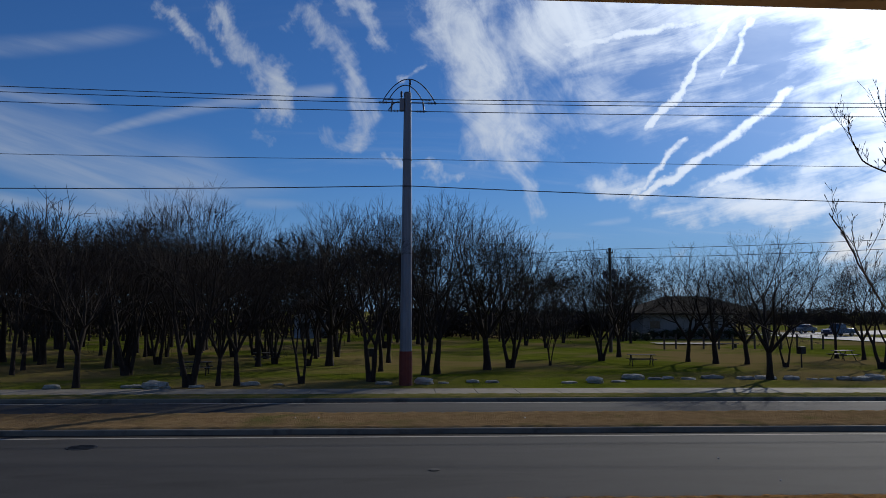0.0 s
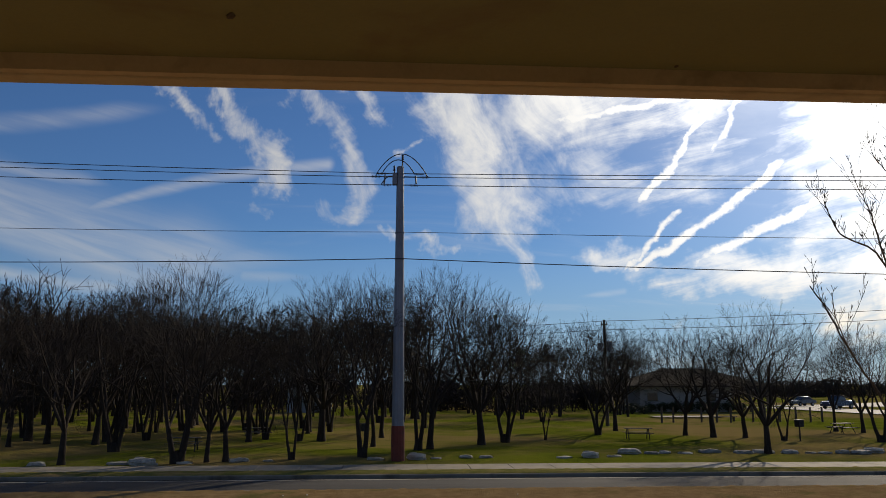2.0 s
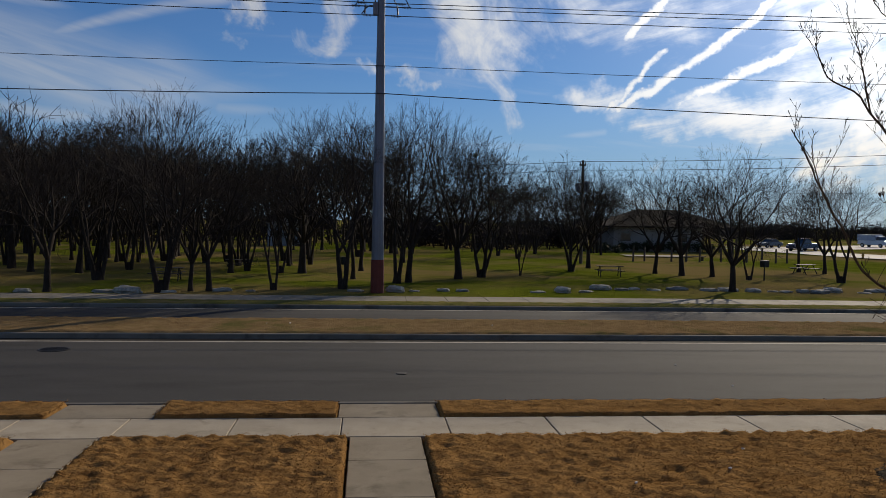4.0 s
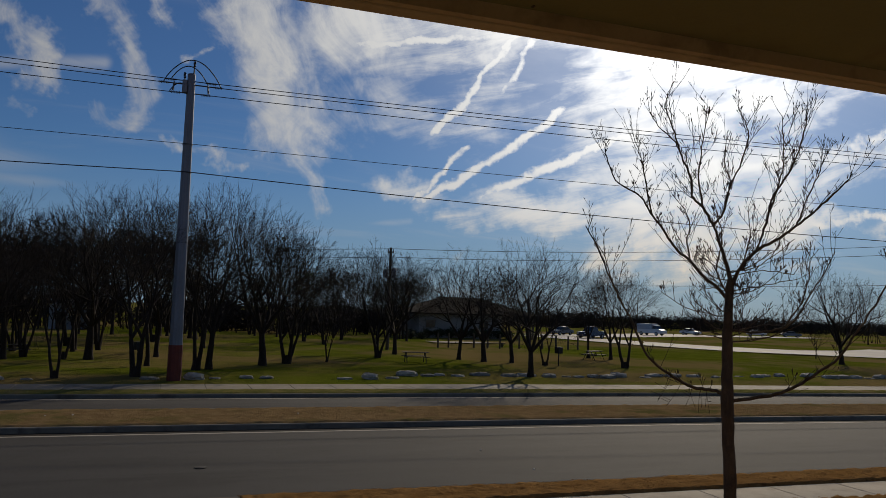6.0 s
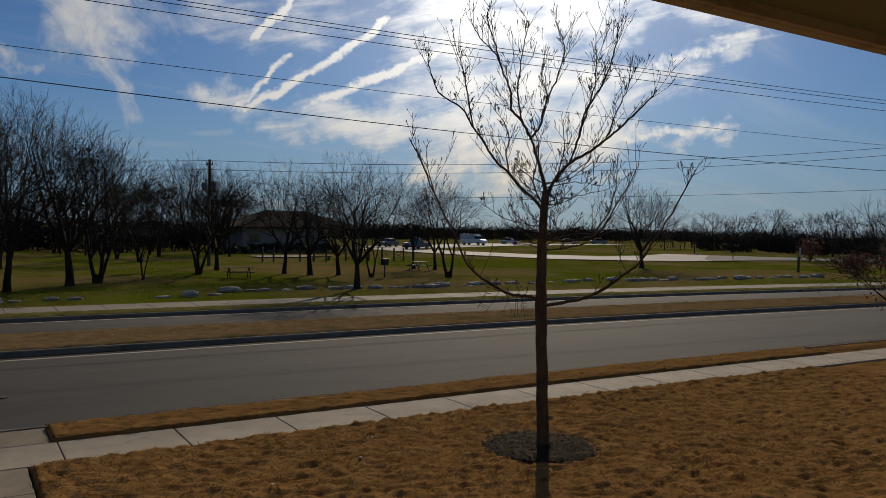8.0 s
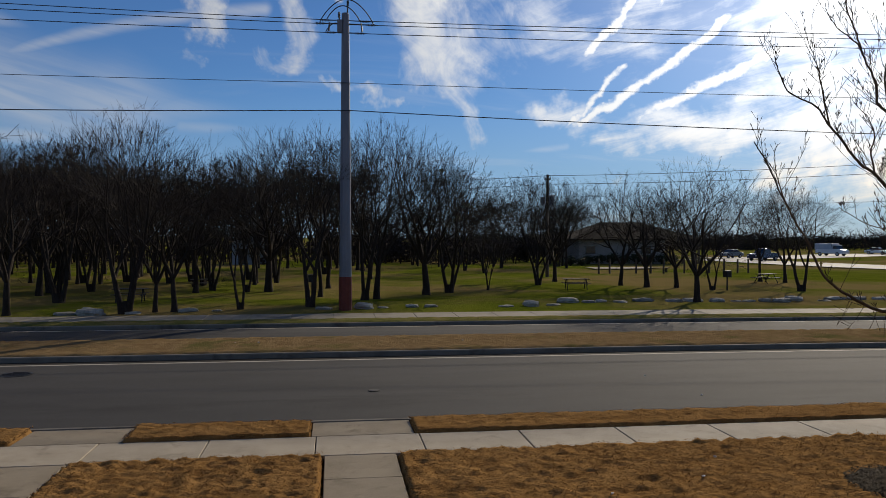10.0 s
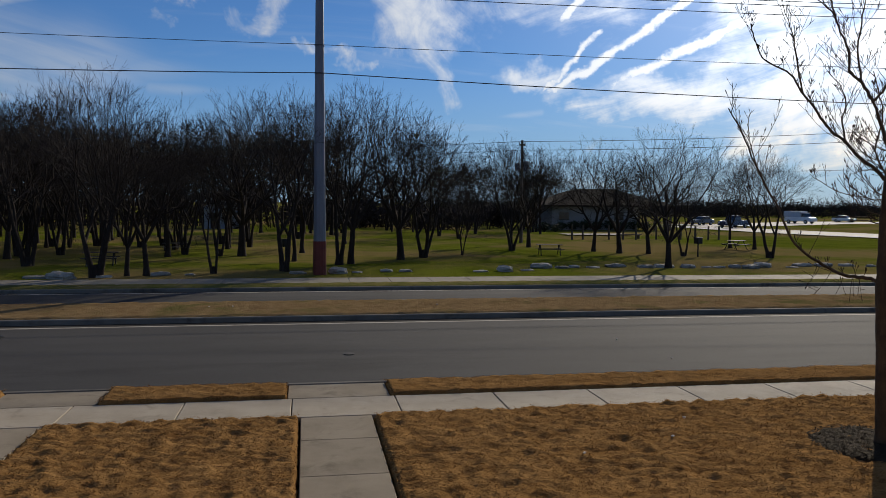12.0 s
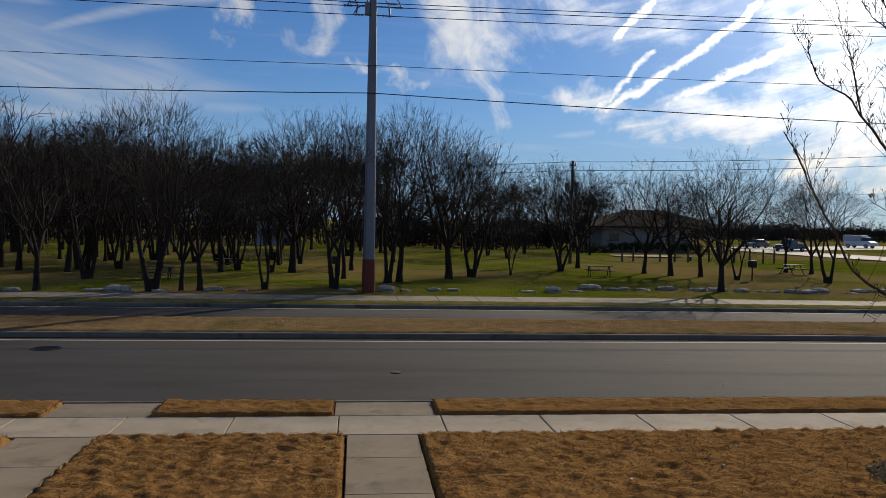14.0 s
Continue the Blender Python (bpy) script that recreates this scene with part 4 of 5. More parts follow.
def undergrowth():
    rng = random.Random(77)
    spots = []
    for i in range(120):
        x = rng.uniform(-110, 36)
        tall = 1.6 if x < -6 else 1.0
        spots.append((x, rng.uniform(105, 130), rng.uniform(1.2, 2.4) * tall, rng.uniform(2.5, 5), 2.5, rng.uniform(1.8, 3.2) * tall))
    leaf_cloud("undergrowth", spots, 520, 0.26, WOODS, "dark leafless undergrowth under the far woods", "undergrowth", 3)
    spots = [(rng.uniform(44, 330), rng.uniform(205, 260), 1.9, rng.uniform(7, 12), 4, rng.uniform(2.8, 5.0)) for i in range(150)]
    spots += [(rng.uniform(132, 212), rng.uniform(66, 130), 1.2, rng.uniform(3.5, 6.5), 3, rng.uniform(1.6, 3.0)) for i in range(80)]
    leaf_cloud("hedgerow", spots, 520, 0.36, HEDGE, "dark leafless hedgerow beyond the parking area", "hedgerow", 4)


undergrowth()


def bush(name, place, size, leaf, mat, label, seed, count=1500, category="shrub"):
    thing = base(name, place, 0, label, category)
    rng = random.Random(seed)
    verts, faces = [], []
    for i in range(9):
        a = rng.uniform(0, 2 * math.pi)
        tip = Vector((math.cos(a) * size[0] * 0.6, math.sin(a) * size[1] * 0.6, size[2] * rng.uniform(0.8, 1.5)))
        tube(verts, faces, [Vector((0, 0, -0.05)), tip * 0.5 + Vector((0, 0, 0.1)), tip], [0.04, 0.025, 0.01], 4)
    part("stems", mesh_of("stems", verts, faces, BARK), BARK, thing)
    verts, faces = [], []
    for i in range(count):
        u = Vector((rng.gauss(0, 1), rng.gauss(0, 1), rng.gauss(0, 1))).normalized() * rng.uniform(0.4, 1.0)
        u *= 0.75 + 0.5 * noise.noise(u * 2.4 + Vector((seed, 0, 0)))
        p = Vector((u.x * size[0], u.y * size[1], max(0.04, size[2] * 0.85 + u.z * size[2])))
        s = leaf * rng.uniform(0.6, 1.4)
        e = Vector((rng.gauss(0, 1), rng.gauss(0, 1), rng.gauss(0, 1))).normalized()
        f = e.orthogonal().normalized()
        n = len(verts)
        verts += [p - e * s, p + f * s * 0.45, p + e * s, p - f * s * 0.45]
        faces.append((n, n + 1, n + 2, n + 3))
    part("leaves", mesh_of("leaves", verts, faces, mat), mat, thing)
    return thing


# ---- the young tree in the front lawn ----
YT = (8.74, 10.79)


def young_tree():
    rng = random.Random(19)
    tree = base("young_tree", (YT[0], YT[1], 0.03), -39, "young leafless tree with slender upright shoots in the dormant lawn", "tree")
    verts, faces = [], []
    pts = [Vector((0.07, 0, -0.1)), Vector((0.06, 0, 0.1)), Vector((0.03, 0, 0.8)), Vector((0.0, 0.02, 1.6)), Vector((-0.03, 0, 2.5)), Vector((-0.03, 0.02, 3.2)), Vector((-0.02, 0, 3.9)), Vector((0.02, 0, 4.45))]
    rad = [0.15, 0.115, 0.10, 0.098, 0.10, 0.085, 0.075, 0.06]
    fine_pts, fine_rad = [], []
    for i in range(len(pts) - 1):
        for j in range(4):
            t = j / 4
            fine_pts.append(pts[i].lerp(pts[i + 1], t) + Vector((rng.uniform(-.008, .008), rng.uniform(-.008, .008), 0)))
            fine_rad.append((rad[i] + (rad[i + 1] - rad[i]) * t) * rng.uniform(0.95, 1.06))
    fine_pts.append(pts[-1])
    fine_rad.append(rad[-1])
    tube(verts, faces, fine_pts, fine_rad, 12)
    part("trunk", mesh_of("trunk", verts, faces, YOUNG, True), YOUNG, tree)
    twigs = ([], [])

    def twig(p, d, length, r, level):
        n = 4 if level == 0 else 3
        q, e = p.copy(), d.normalized()
        line, widths = [q.copy()], [r]
        for i in range(n):
            e = (e + Vector((rng.uniform(-.1, .1), rng.uniform(-.1, .1), rng.uniform(0.0, .2)))).normalized()
            q = q + e * length / n
            line.append(q.copy())
            widths.append(max(r * (1 - 0.5 * (i + 1) / n), 0.003))
        widths[-1] = 0.0032
        tube(*twigs, line, widths, 3)
        # buds at the tip
        tube(*twigs, [q, q + e * 0.03, q + e * 0.06], [0.0034, 0.0055, 0.002], 4)
        if level < 2:
            for c in range(rng.randint(1, 4) if level == 0 else rng.randint(0, 2)):
                i = rng.randint(1, n - 1)
                a = line[i].lerp(line[i + 1], rng.random())
                s = Vector((rng.uniform(-1, 1), rng.uniform(-1, 1), rng.uniform(0.1, 1.0))).normalized()
                twig(a, (e * 0.7 + s).normalized(), length * rng.uniform(0.15, 0.5), r * 0.62, level + 1)

    def limb(points, depth, r, shoots, up=0.6, reach=1.0, gnarl=0.012):
        """A limb that runs through points (across, height) and ends depth metres out of their plane."""
        ends = [points[0]] + list(points) + [points[-1]]
        lv, lf, line, widths = [], [], [], []
        spans = len(points) - 1
        for k0 in range(spans):
            a, b, c, d = (Vector((q[0], 0, q[1])) for q in ends[k0:k0 + 4])
            for i in range(5 if k0 < spans - 1 else 6):
                t = i / 5
                p = 0.5 * (2 * b + (c - a) * t + (2 * a - 5 * b + 4 * c - d) * t * t + (3 * b - a - 3 * c + d) * t ** 3)
                f = (k0 + t) / spans
                p.y = depth * f ** 1.3
                if 0 < f < 1:
                    p += Vector((rng.uniform(-gnarl, gnarl), rng.uniform(-gnarl, gnarl) * 2, rng.uniform(-gnarl, gnarl)))
                line.append(p)
                widths.append(r * 0.76 * (1 - 0.82 * f) + 0.003)
        tube(lv, lf, line, widths, 7)
        part("limb", mesh_of("limb", lv, lf, YOUNG, True), YOUNG, tree)
        n = len(line) - 1
        shoots = round(shoots * 1.35)
        for i in range(shoots):
            t = 0.14 + 0.86 * (i + rng.random()) / shoots
            k0 = min(int(t * n), n - 1)
            p = line[k0].lerp(line[k0 + 1], t * n - k0)
            along = (line[k0 + 1] - line[k0]).normalized()
            side = Vector((rng.uniform(-1, 1), rng.uniform(-1, 1), rng.uniform(-0.3, 0.6)))
            d = along * 0.6 + side * 0.95 + Vector((0, 0, up * 0.6))
            twig(p, d, rng.choice((0.12, 0.22, 0.34, 0.5, 0.72)) * rng.uniform(0.8, 1.2) * reach * (1.15 - 0.3 * t), 0.0056, 0)

    # the leader bears to one side and forks twice
    limb([(0.02, 4.40), (-0.08, 4.80), (-0.22, 5.25), (-0.27, 5.36)], 0.06, 0.050, 3, gnarl=0.008)
    limb([(-0.26, 5.34), (-0.42, 5.65), (-0.60, 5.85), (-0.64, 6.20), (-0.78, 6.55), (-0.90, 6.95), (-1.05, 7.40), (-1.02, 7.72)], 0.15, 0.030, 24)
    limb([(-0.42, 5.65), (-0.50, 6.20), (-0.44, 6.85), (-0.33, 7.45)], 0.35, 0.020, 15)
    limb([(-0.26, 5.36), (-0.10, 5.55), (-0.03, 5.90), (0.18, 6.40), (0.27, 6.85), (0.13, 7.20)], -0.35, 0.024, 17)
    limb([(-0.07, 5.70), (0.02, 6.05), (-0.10, 6.45), (-0.02, 6.80)], 0.4, 0.014, 8)
    limb([(-0.84, 6.75), (-1.15, 7.05), (-1.32, 7.35)], -0.2, 0.012, 6)
    # the stout fork on the other side and its upright branches
    limb([(0.02, 4.38), (0.16, 4.62), (0.38, 4.90), (0.75, 5.12), (1.00, 5.32), (1.32, 5.60), (1.60, 5.88), (1.80, 6.12)], -0.25, 0.042, 17)
    limb([(0.42, 4.95), (0.56, 5.38), (0.68, 5.85), (0.90, 6.22), (1.06, 6.60), (1.18, 7.10), (1.20, 7.35)], 0.2, 0.026, 20)
    limb([(0.62, 5.58), (0.74, 5.98), (0.80, 6.38), (0.77, 7.05)], -0.45, 0.017, 13)
    limb([(1.00, 5.32), (1.18, 5.78), (1.36, 6.22), (1.42, 6.40)], 0.3, 0.016, 10)
    # the long limb that climbs away on the leader's side
    limb([(-0.01, 4.10), (-0.18, 4.30), (-0.44, 4.53), (-0.62, 4.75), (-0.87, 4.97), (-1.06, 5.26), (-1.25, 5.52), (-1.46, 5.87), (-1.84, 6.12), (-2.02, 6.47), (-2.10, 6.75)], 0.2, 0.036, 24)
    limb([(-1.25, 5.52), (-1.37, 6.15), (-1.43, 6.47), (-1.58, 6.92)], -0.3, 0.016, 11)
    limb([(-0.62, 4.75), (-0.68, 5.07), (-0.66, 5.50), (-0.94, 5.96)], 0.6, 0.018, 10)
    limb([(-0.02, 4.20), (-0.20, 4.60), (-0.12, 5.10), (-0.26, 5.70)], -0.8, 0.018, 12)
    limb([(0.02, 4.25), (0.18, 4.65), (0.32, 5.20), (0.30, 5.80)], 0.9, 0.018, 12)
    # the two low limbs that sweep out and up
    limb([(0.00, 2.50), (-0.20, 2.62), (-0.50, 2.64), (-0.88, 2.80), (-1.30, 3.12), (-1.56, 3.66), (-1.95, 4.42), (-2.23, 5.06), (-2.42, 5.38)], 0.2, 0.040, 15, 0.35)
    limb([(-1.80, 4.10), (-1.98, 4.62), (-2.05, 5.06)], -0.2, 0.013, 6, 0.5)
    limb([(0.02, 2.48), (0.55, 2.58), (0.93, 2.72), (1.30, 3.00), (1.60, 3.25), (1.85, 3.65), (2.12, 4.10), (2.36, 4.60), (2.48, 4.82)], -0.2, 0.038, 13, 0.35)
    limb([(0.02, 3.62), (0.38, 3.60), (0.80, 3.68), (1.02, 3.84), (1.24, 4.24), (1.44, 4.58), (1.62, 4.95)], 0.4, 0.026, 14, 0.5)
    limb([(0.85, 3.70), (1.08, 4.10), (1.18, 4.52), (1.12, 4.75)], -0.2, 0.014, 6, 0.5)
    # thin drooping and level shoots round the middle of the stem
    for i in range(22):
        z, a = rng.uniform(3.35, 4.6), rng.uniform(0, 2 * math.pi)
        l = rng.uniform(0.6, 1.35)
        rise = rng.uniform(-0.05, 0.45)
        limb([(0.0, z), (math.cos(a) * l * 0.5, z + 0.10), (math.cos(a) * l, z + 0.10 + rise)], math.sin(a) * l, 0.010, 5, 0.25, 0.7, 0.015)
    for i in range(9):
        reach = rng.uniform(0.25, 1.0)
        twig(Vector((-reach, 0.02, 2.61 + 0.38 * max(0.0, reach - 0.5))), Vector((rng.uniform(-.6, .2), rng.uniform(-.3, .3), -1.2)), rng.uniform(0.2, 0.42), 0.005, 1)
    part("brushwood", mesh_of("brushwood", *twigs, SHOOT), SHOOT, tree)
    # mulch ring
    verts, faces = [], []
    n, rings = 48, 9
    for i in range(rings + 1):
        for j in range(n):
            a = 2 * math.pi * j / n
            r = 1.02 * i / rings * (1 + 0.12 * noise.noise((math.cos(a) * 2, math.sin(a) * 2, 3)))
            z = 0.10 - 0.035 * (i / rings) ** 2 + 0.03 * noise.noise((math.cos(a) * r * 9, math.sin(a) * r * 9, 1))
            verts.append((math.cos(a) * r * 0.98, math.sin(a) * r, z if i < rings else 0.0))
    for i in range(rings):
        for j in range(n):
            faces.append((i * n + j, i * n + (j + 1) % n, (i + 1) * n + (j + 1) % n, (i + 1) * n + j))
    ring = new("mulch_ring", mesh_of("mulch_ring", verts, faces, MULCH, True))
    ring.matrix_basis = pose(YT[0], YT[1], 0)
    tagged(ring, "round bed of dark bark mulch round the young tree", "mulch bed")
    verts, faces = [], []
    for i in range(2200):
        a, r = rng.uniform(0, 2 * math.pi), 1.02 * math.sqrt(rng.random())
        p = Vector((YT[0] + math.cos(a) * r, YT[1] + math.sin(a) * r, 0.10 - 0.03 * r * r + rng.uniform(0, 0.015)))
        e = Vector((rng.uniform(-1, 1), rng.uniform(-1, 1), rng.uniform(-.3, .3))).normalized() * rng.uniform(0.012, 0.035)
        f = Vector((-e.y, e.x, rng.uniform(-.01, .01))) * 0.35
        m = len(verts)
        verts += [p - e - f, p + e - f, p + e + f, p - e + f]
        faces.append((m, m + 1, m + 2, m + 3))
    tagged(new("mulch_chips", mesh_of("mulch_chips", verts, faces, MULCH)), "loose dark bark chips on the mulch bed", "mulch", kind="stuff")


young_tree()


# ---- dormant blades on the near turf ----
def blades(name, areas, seed):
    g = np.random.default_rng(seed)
    vs, fs, n0 = [], [], 0
    for x0, x1, y0, y1, count, lo, hi in areas:
        x, y = g.uniform(x0, x1, count), g.uniform(y0, y1, count)
        keep = (x - YT[0]) ** 2 + (y - YT[1]) ** 2 > 1.05
        x, y = x[keep], y[keep]
        c = len(x)
        h, a, w = g.uniform(lo, hi, c), g.uniform(0, 2 * np.pi, c), g.uniform(0.004, 0.009, c)
        lx, ly = g.normal(0, 1.1, c) * h, g.normal(0, 1.1, c) * h
        amp = 0.056 if y1 < SW1 else 0.03
        z = np.array([0.045 + amp * lumps(p, q) for p, q in zip(x.tolist(), y.tolist())])
        y = y + np.array([bend(v) for v in x])
        v = np.stack([np.stack([x - np.cos(a) * w, y - np.sin(a) * w, z], 1), np.stack([x + np.cos(a) * w, y + np.sin(a) * w, z], 1), np.stack([x + lx, y + ly, z + h], 1)], 1).reshape(-1, 3)
        vs.append(v)
        fs.append(np.arange(n0, n0 + 3 * c).reshape(-1, 3))
        n0 += 3 * c
    v, f = np.concatenate(vs), np.concatenate(fs)
    me = bpy.data.meshes.new(name)
    me.from_pydata(v.tolist(), [], f.tolist())
    me.materials.append(BLADE)
    return tagged(new(name, me), "dense straw-brown dormant grass blades of the lawn", "grass", kind="stuff")


blades("grass", [(-4.38, -0.2, 9.0, 13.82, 16000, 0.012, 0.034), (1.1, 14, 7.0, 13.82, 48000, 0.012, 0.034), (14, 26, 8.0, 13.82, 16000, 0.012, 0.034), (-8.5, -5.75, 10.0, 13.82, 9600, 0.012, 0.034),
                 (-3.9, -0.44, SW1 + 0.0, K0 + 0.03, 8000, 0.012, 0.034), (1.54, 16, SW1 + 0.0, K0 + 0.03, 17600, 0.012, 0.034), (16, 36, SW1, K0 + 0.03, 16000, 0.012, 0.034), (-10, -5.83, SW1, K0 + 0.03, 8000, 0.012, 0.034)], 4)


# ---- boulders along the edge of the park ----
def boulder_mesh(seed, flat):
    rng = random.Random(seed)
    bm = bmesh.new()
    bmesh.ops.create_icosphere(bm, subdivisions=3, radius=0.5)
    o = Vector((rng.uniform(0, 50), rng.uniform(0, 50), 0))
    for v in bm.verts:
        d = v.co.normalized()
        q = Vector((round(d.x * 1.4) / 1.4, round(d.y * 1.4) / 1.4, round(d.z * 1.3) / 1.3))
        v.co = d.lerp(q, 0.35) * 0.5 * (1 + 0.28 * noise.noise(d * 1.6 + o) + 0.10 * noise.noise(d * 5 + o))
        v.co.z = v.co.z * flat + 0.28 * flat
    me = bpy.data.meshes.new("boulder")
    bm.to_mesh(me)
    bm.free()
    me.materials.append(STONE)
    return me


ROCKS = [boulder_mesh(s, f) for s, f in ((1, 0.55), (2, 0.42), (3, 0.62), (4, 0.35), (5, 0.5))]


def boulders():
    rng = random.Random(12)
    spots = [(-16.4, 39.6, .9), (-12.7, 40.0, 1.2), (-11.5, 39.7, 1.5), (-9.7, 40.2, .9), (-7.2, 40.8, 1.1), (-5.8, 40.8, .6), (-0.5, 41.5, 1.0), (1.6, 41.6, 1.1), (2.6, 42.0, .7), (4.2, 42.4, .8), (5.2, 42.2, .8), (9.3, 42.0, .95), (10.8, 42.4, 1.0), (12.2, 42.8, .9)]
    for i, (x, y, s) in enumerate(spots):
        place_rock(rng, i, x, y, s * 0.85)
    x, i = 13.4, 20
    while x < 66:
        s = rng.uniform(0.55, 1.2)
        place_rock(rng, i, x, 43.8 - max(0, x - 42) * 0.08 + rng.uniform(-0.5, 0.5), s)
        x += s * rng.uniform(0.75, 1.5) + 0.2
        i += 1


def place_rock(rng, i, x, y, s):
    ob = new("boulder", ROCKS[i % 5])
    ob.matrix_basis = pose(x, y, -0.05, 0, 0, rng.uniform(-30, 30)) @ Matrix.Diagonal((s * 1.15, s * 0.75, s * rng.uniform(0.55, 0.9), 1))
    tagged(ob, "rough pale grey limestone boulder lying in the grass", "boulder", "boulders along the park edge")


boulders()


# ---- park furniture ----
def picnic_table(x, y, turn, label):
    t = base("picnic_table", (x, y, 0.0), turn, label, "picnic table", "picnic tables")
    for i in range(5):
        part("plank", box(-0.95, 0.95, -0.37 + i * 0.15, -0.235 + i * 0.15, 0.72, 0.76, bevel=0.006), TABLEWOOD, t)
    for s in (-1, 1):
        b = part("bench", box(-0.95, 0.95, s * 0.72 - 0.14, s * 0.72 + 0.14, 0.43, 0.47, bevel=0.006), TABLEWOOD, t)
        for e in (-0.7, 0.7):
            bm = rod((e, s * 0.2, 0.72), (e, s * 0.62, -0.03), 0.035, 0.035, 6)
            part("leg", bm, IRON, t)
    for e in (-0.7, 0.7):
        part("crossbar", box(e - 0.03, e + 0.03, -0.8, 0.8, 0.38, 0.43), IRON, t)
    return t


picnic_table(17.4, 55.2, -8, "dark wooden picnic table with two benches on the park grass")
picnic_table(-11.6, 47.6, 5, "dark picnic table under the grove trees")
picnic_table(-9.0, 57.5, 12, "dark picnic table under the grove trees")
picnic_table(35.5, 61.0, 25, "dark picnic table near the parking area")


def park_grill(x, y):
    g = base("park_grill", (x, y, 0), 20, "dark iron park grill box on a post", "grill")
    part("post", rod((0, 0, -0.1), (0, 0, 0.95), 0.05, 0.05, 8), IRON, g)
    part("box", box(-0.24, 0.24, -0.2, 0.2, 0.95, 1.38, bevel=0.03), IRON, g)
    part("lid", box(-0.26, 0.26, -0.22, 0.22, 1.38, 1.43, bevel=0.02), IRON, g)


park_grill(27.6, 52.5)
park_grill(-1.3, 49.5)


def timber_posts():
    rng = random.Random(6)
    first = None
    for i in range(13):
        x = 27.0 + i * 1.35
        m = pose(x, 78 + 0.6 * math.sin(i), 0, 0, 0, rng.uniform(0, 90))
        if first is None:
            first = tagged(new("timber_post"), "short weathered timber post beside the gravel path", "post", "timber posts")
            first.matrix_basis = m
            part("shaft", rod((0, 0, -0.1), (0, 0, 1.45), 0.10, 0.095, 10), OLDWOOD, first)
            part("cap", rod((0, 0, 1.45), (0, 0, 1.5), 0.10, 0.06, 10), OLDWOOD, first)
        else:
            copy_thing(first, m)


timber_posts()
tagged(strip("gravel_path", 30, 38, [(88, 0.10), (91.5, 0.12)], PATHSAND, step=2, straight=True), kind="structure")


def park_bench(x, y, turn):
    b = base("park_bench", (x, y, 0), turn, "low timber bench beside the gravel path", "bench")
    part("seat", box(-1.2, 1.2, -0.2, 0.2, 0.42, 0.5, bevel=0.01), OLDWOOD, b)
    for s in (-0.9, 0.9):
        part("leg", box(s - 0.06, s + 0.06, -0.18, 0.18, -0.05, 0.42), OLDWOOD, b)


park_bench(34.5, 80.5, 3)


# ---- buildings ----
def pavilion():
    b = base("park_building", (40.0, 106, 0), 0, "pale single-storey park building with a dark hipped roof", "building")
    bm = bmesh.new()
    add_box(bm, -6.2, 6.4, 0, 9, -0.2, 3.35)
    part("wall", bm, WALLPALE, b)
    verts = [(-7.4, -1.2, 3.3), (11.5, -1.2, 3.3), (11.5, 10.2, 3.3), (-7.4, 10.2, 3.3), (-1.5, 4.5, 5.9), (4.5, 4.5, 5.9), (-7.4, -1.2, 3.5), (11.5, -1.2, 3.5), (11.5, 10.2, 3.5), (-7.4, 10.2, 3.5)]
    faces = [(0, 3, 2, 1), (6, 7, 5, 4), (7, 8, 5), (8, 9, 4, 5), (9, 6, 4), (0, 1, 7, 6), (1, 2, 8, 7), (2, 3, 9, 8), (3, 0, 6, 9)]
    part("roof", mesh_of("roof", verts, faces, ROOFDARK), ROOFDARK, b)
    for x in (8.6, 11.0):
        for y in (-0.9, 9.9):
            part("post", box(x - 0.12, x + 0.12, y - 0.12, y + 0.12, -0.1, 3.3), OLDWOOD, b)
    for x in (-4.5, 3.6):
        w = part("window", box(x - 0.7, x + 0.7, -0.04, 0.02, 1.5, 2.5), DARKGLASS, b)
        part("frame", box(x - 0.8, x + 0.8, -0.06, -0.005, 1.42, 1.5), OLDWOOD, w)


pavilion()
for i, (x, s) in enumerate(((34.6, 1.0), (36.2, 1.1), (38.0, 1.25), (39.8, 1.2), (41.6, 1.3), (43.4, 1.1), (45.2, 1.2), (46.8, 1.0), (30.5, 1.1), (32.0, 0.8))):
    bush("shrub", (x, 104.3 if x > 33 else 99, 0), (1.15 * s, 1.0, 0.8 * s), 0.11, SHRUB, "dark evergreen shrub beside the park building", 40 + i, 900)


def shed():
    b = base("shed", (-10.6, 108, 0), 0, "pale blue-grey metal shed among the grove trees", "shed")
    part("wall", box(-2.7, 2.7, 0, 6, -0.1, 2.9), SHEDBLUE, b)
    verts = [(-3.0, -0.3, 2.85), (3.0, -0.3, 2.85), (3.0, 6.3, 2.85), (-3.0, 6.3, 2.85), (0, -0.3, 3.9), (0, 6.3, 3.9)]
    part("roof", mesh_of("roof", verts, [(0, 4, 5, 3), (1, 2, 5, 4), (0, 1, 4), (2, 3, 5), (0, 3, 2, 1)], WALLPALE), WALLPALE, b)
    part("door", box(-1.9, -0.8, -0.05, 0.02, 0, 2.1), OLDWOOD, b)


shed()


# ---- parking area and its cars ----
def sheet(name, outline, z, mat):
    bm = bmesh.new()
    vs = [bm.verts.new((x, y, z)) for x, y in outline]
    bm.faces.new(vs)
    return tagged(part(name, bm, mat), kind="structure")


sheet("parking", [(57, 124), (59.5, 95), (65, 77.5), (77, 68.8), (84, 68.4), (89, 74), (104, 85.5), (101, 92), (90, 86), (80, 84), (73, 92), (69, 108), (67, 124)], 0.12, LOT)
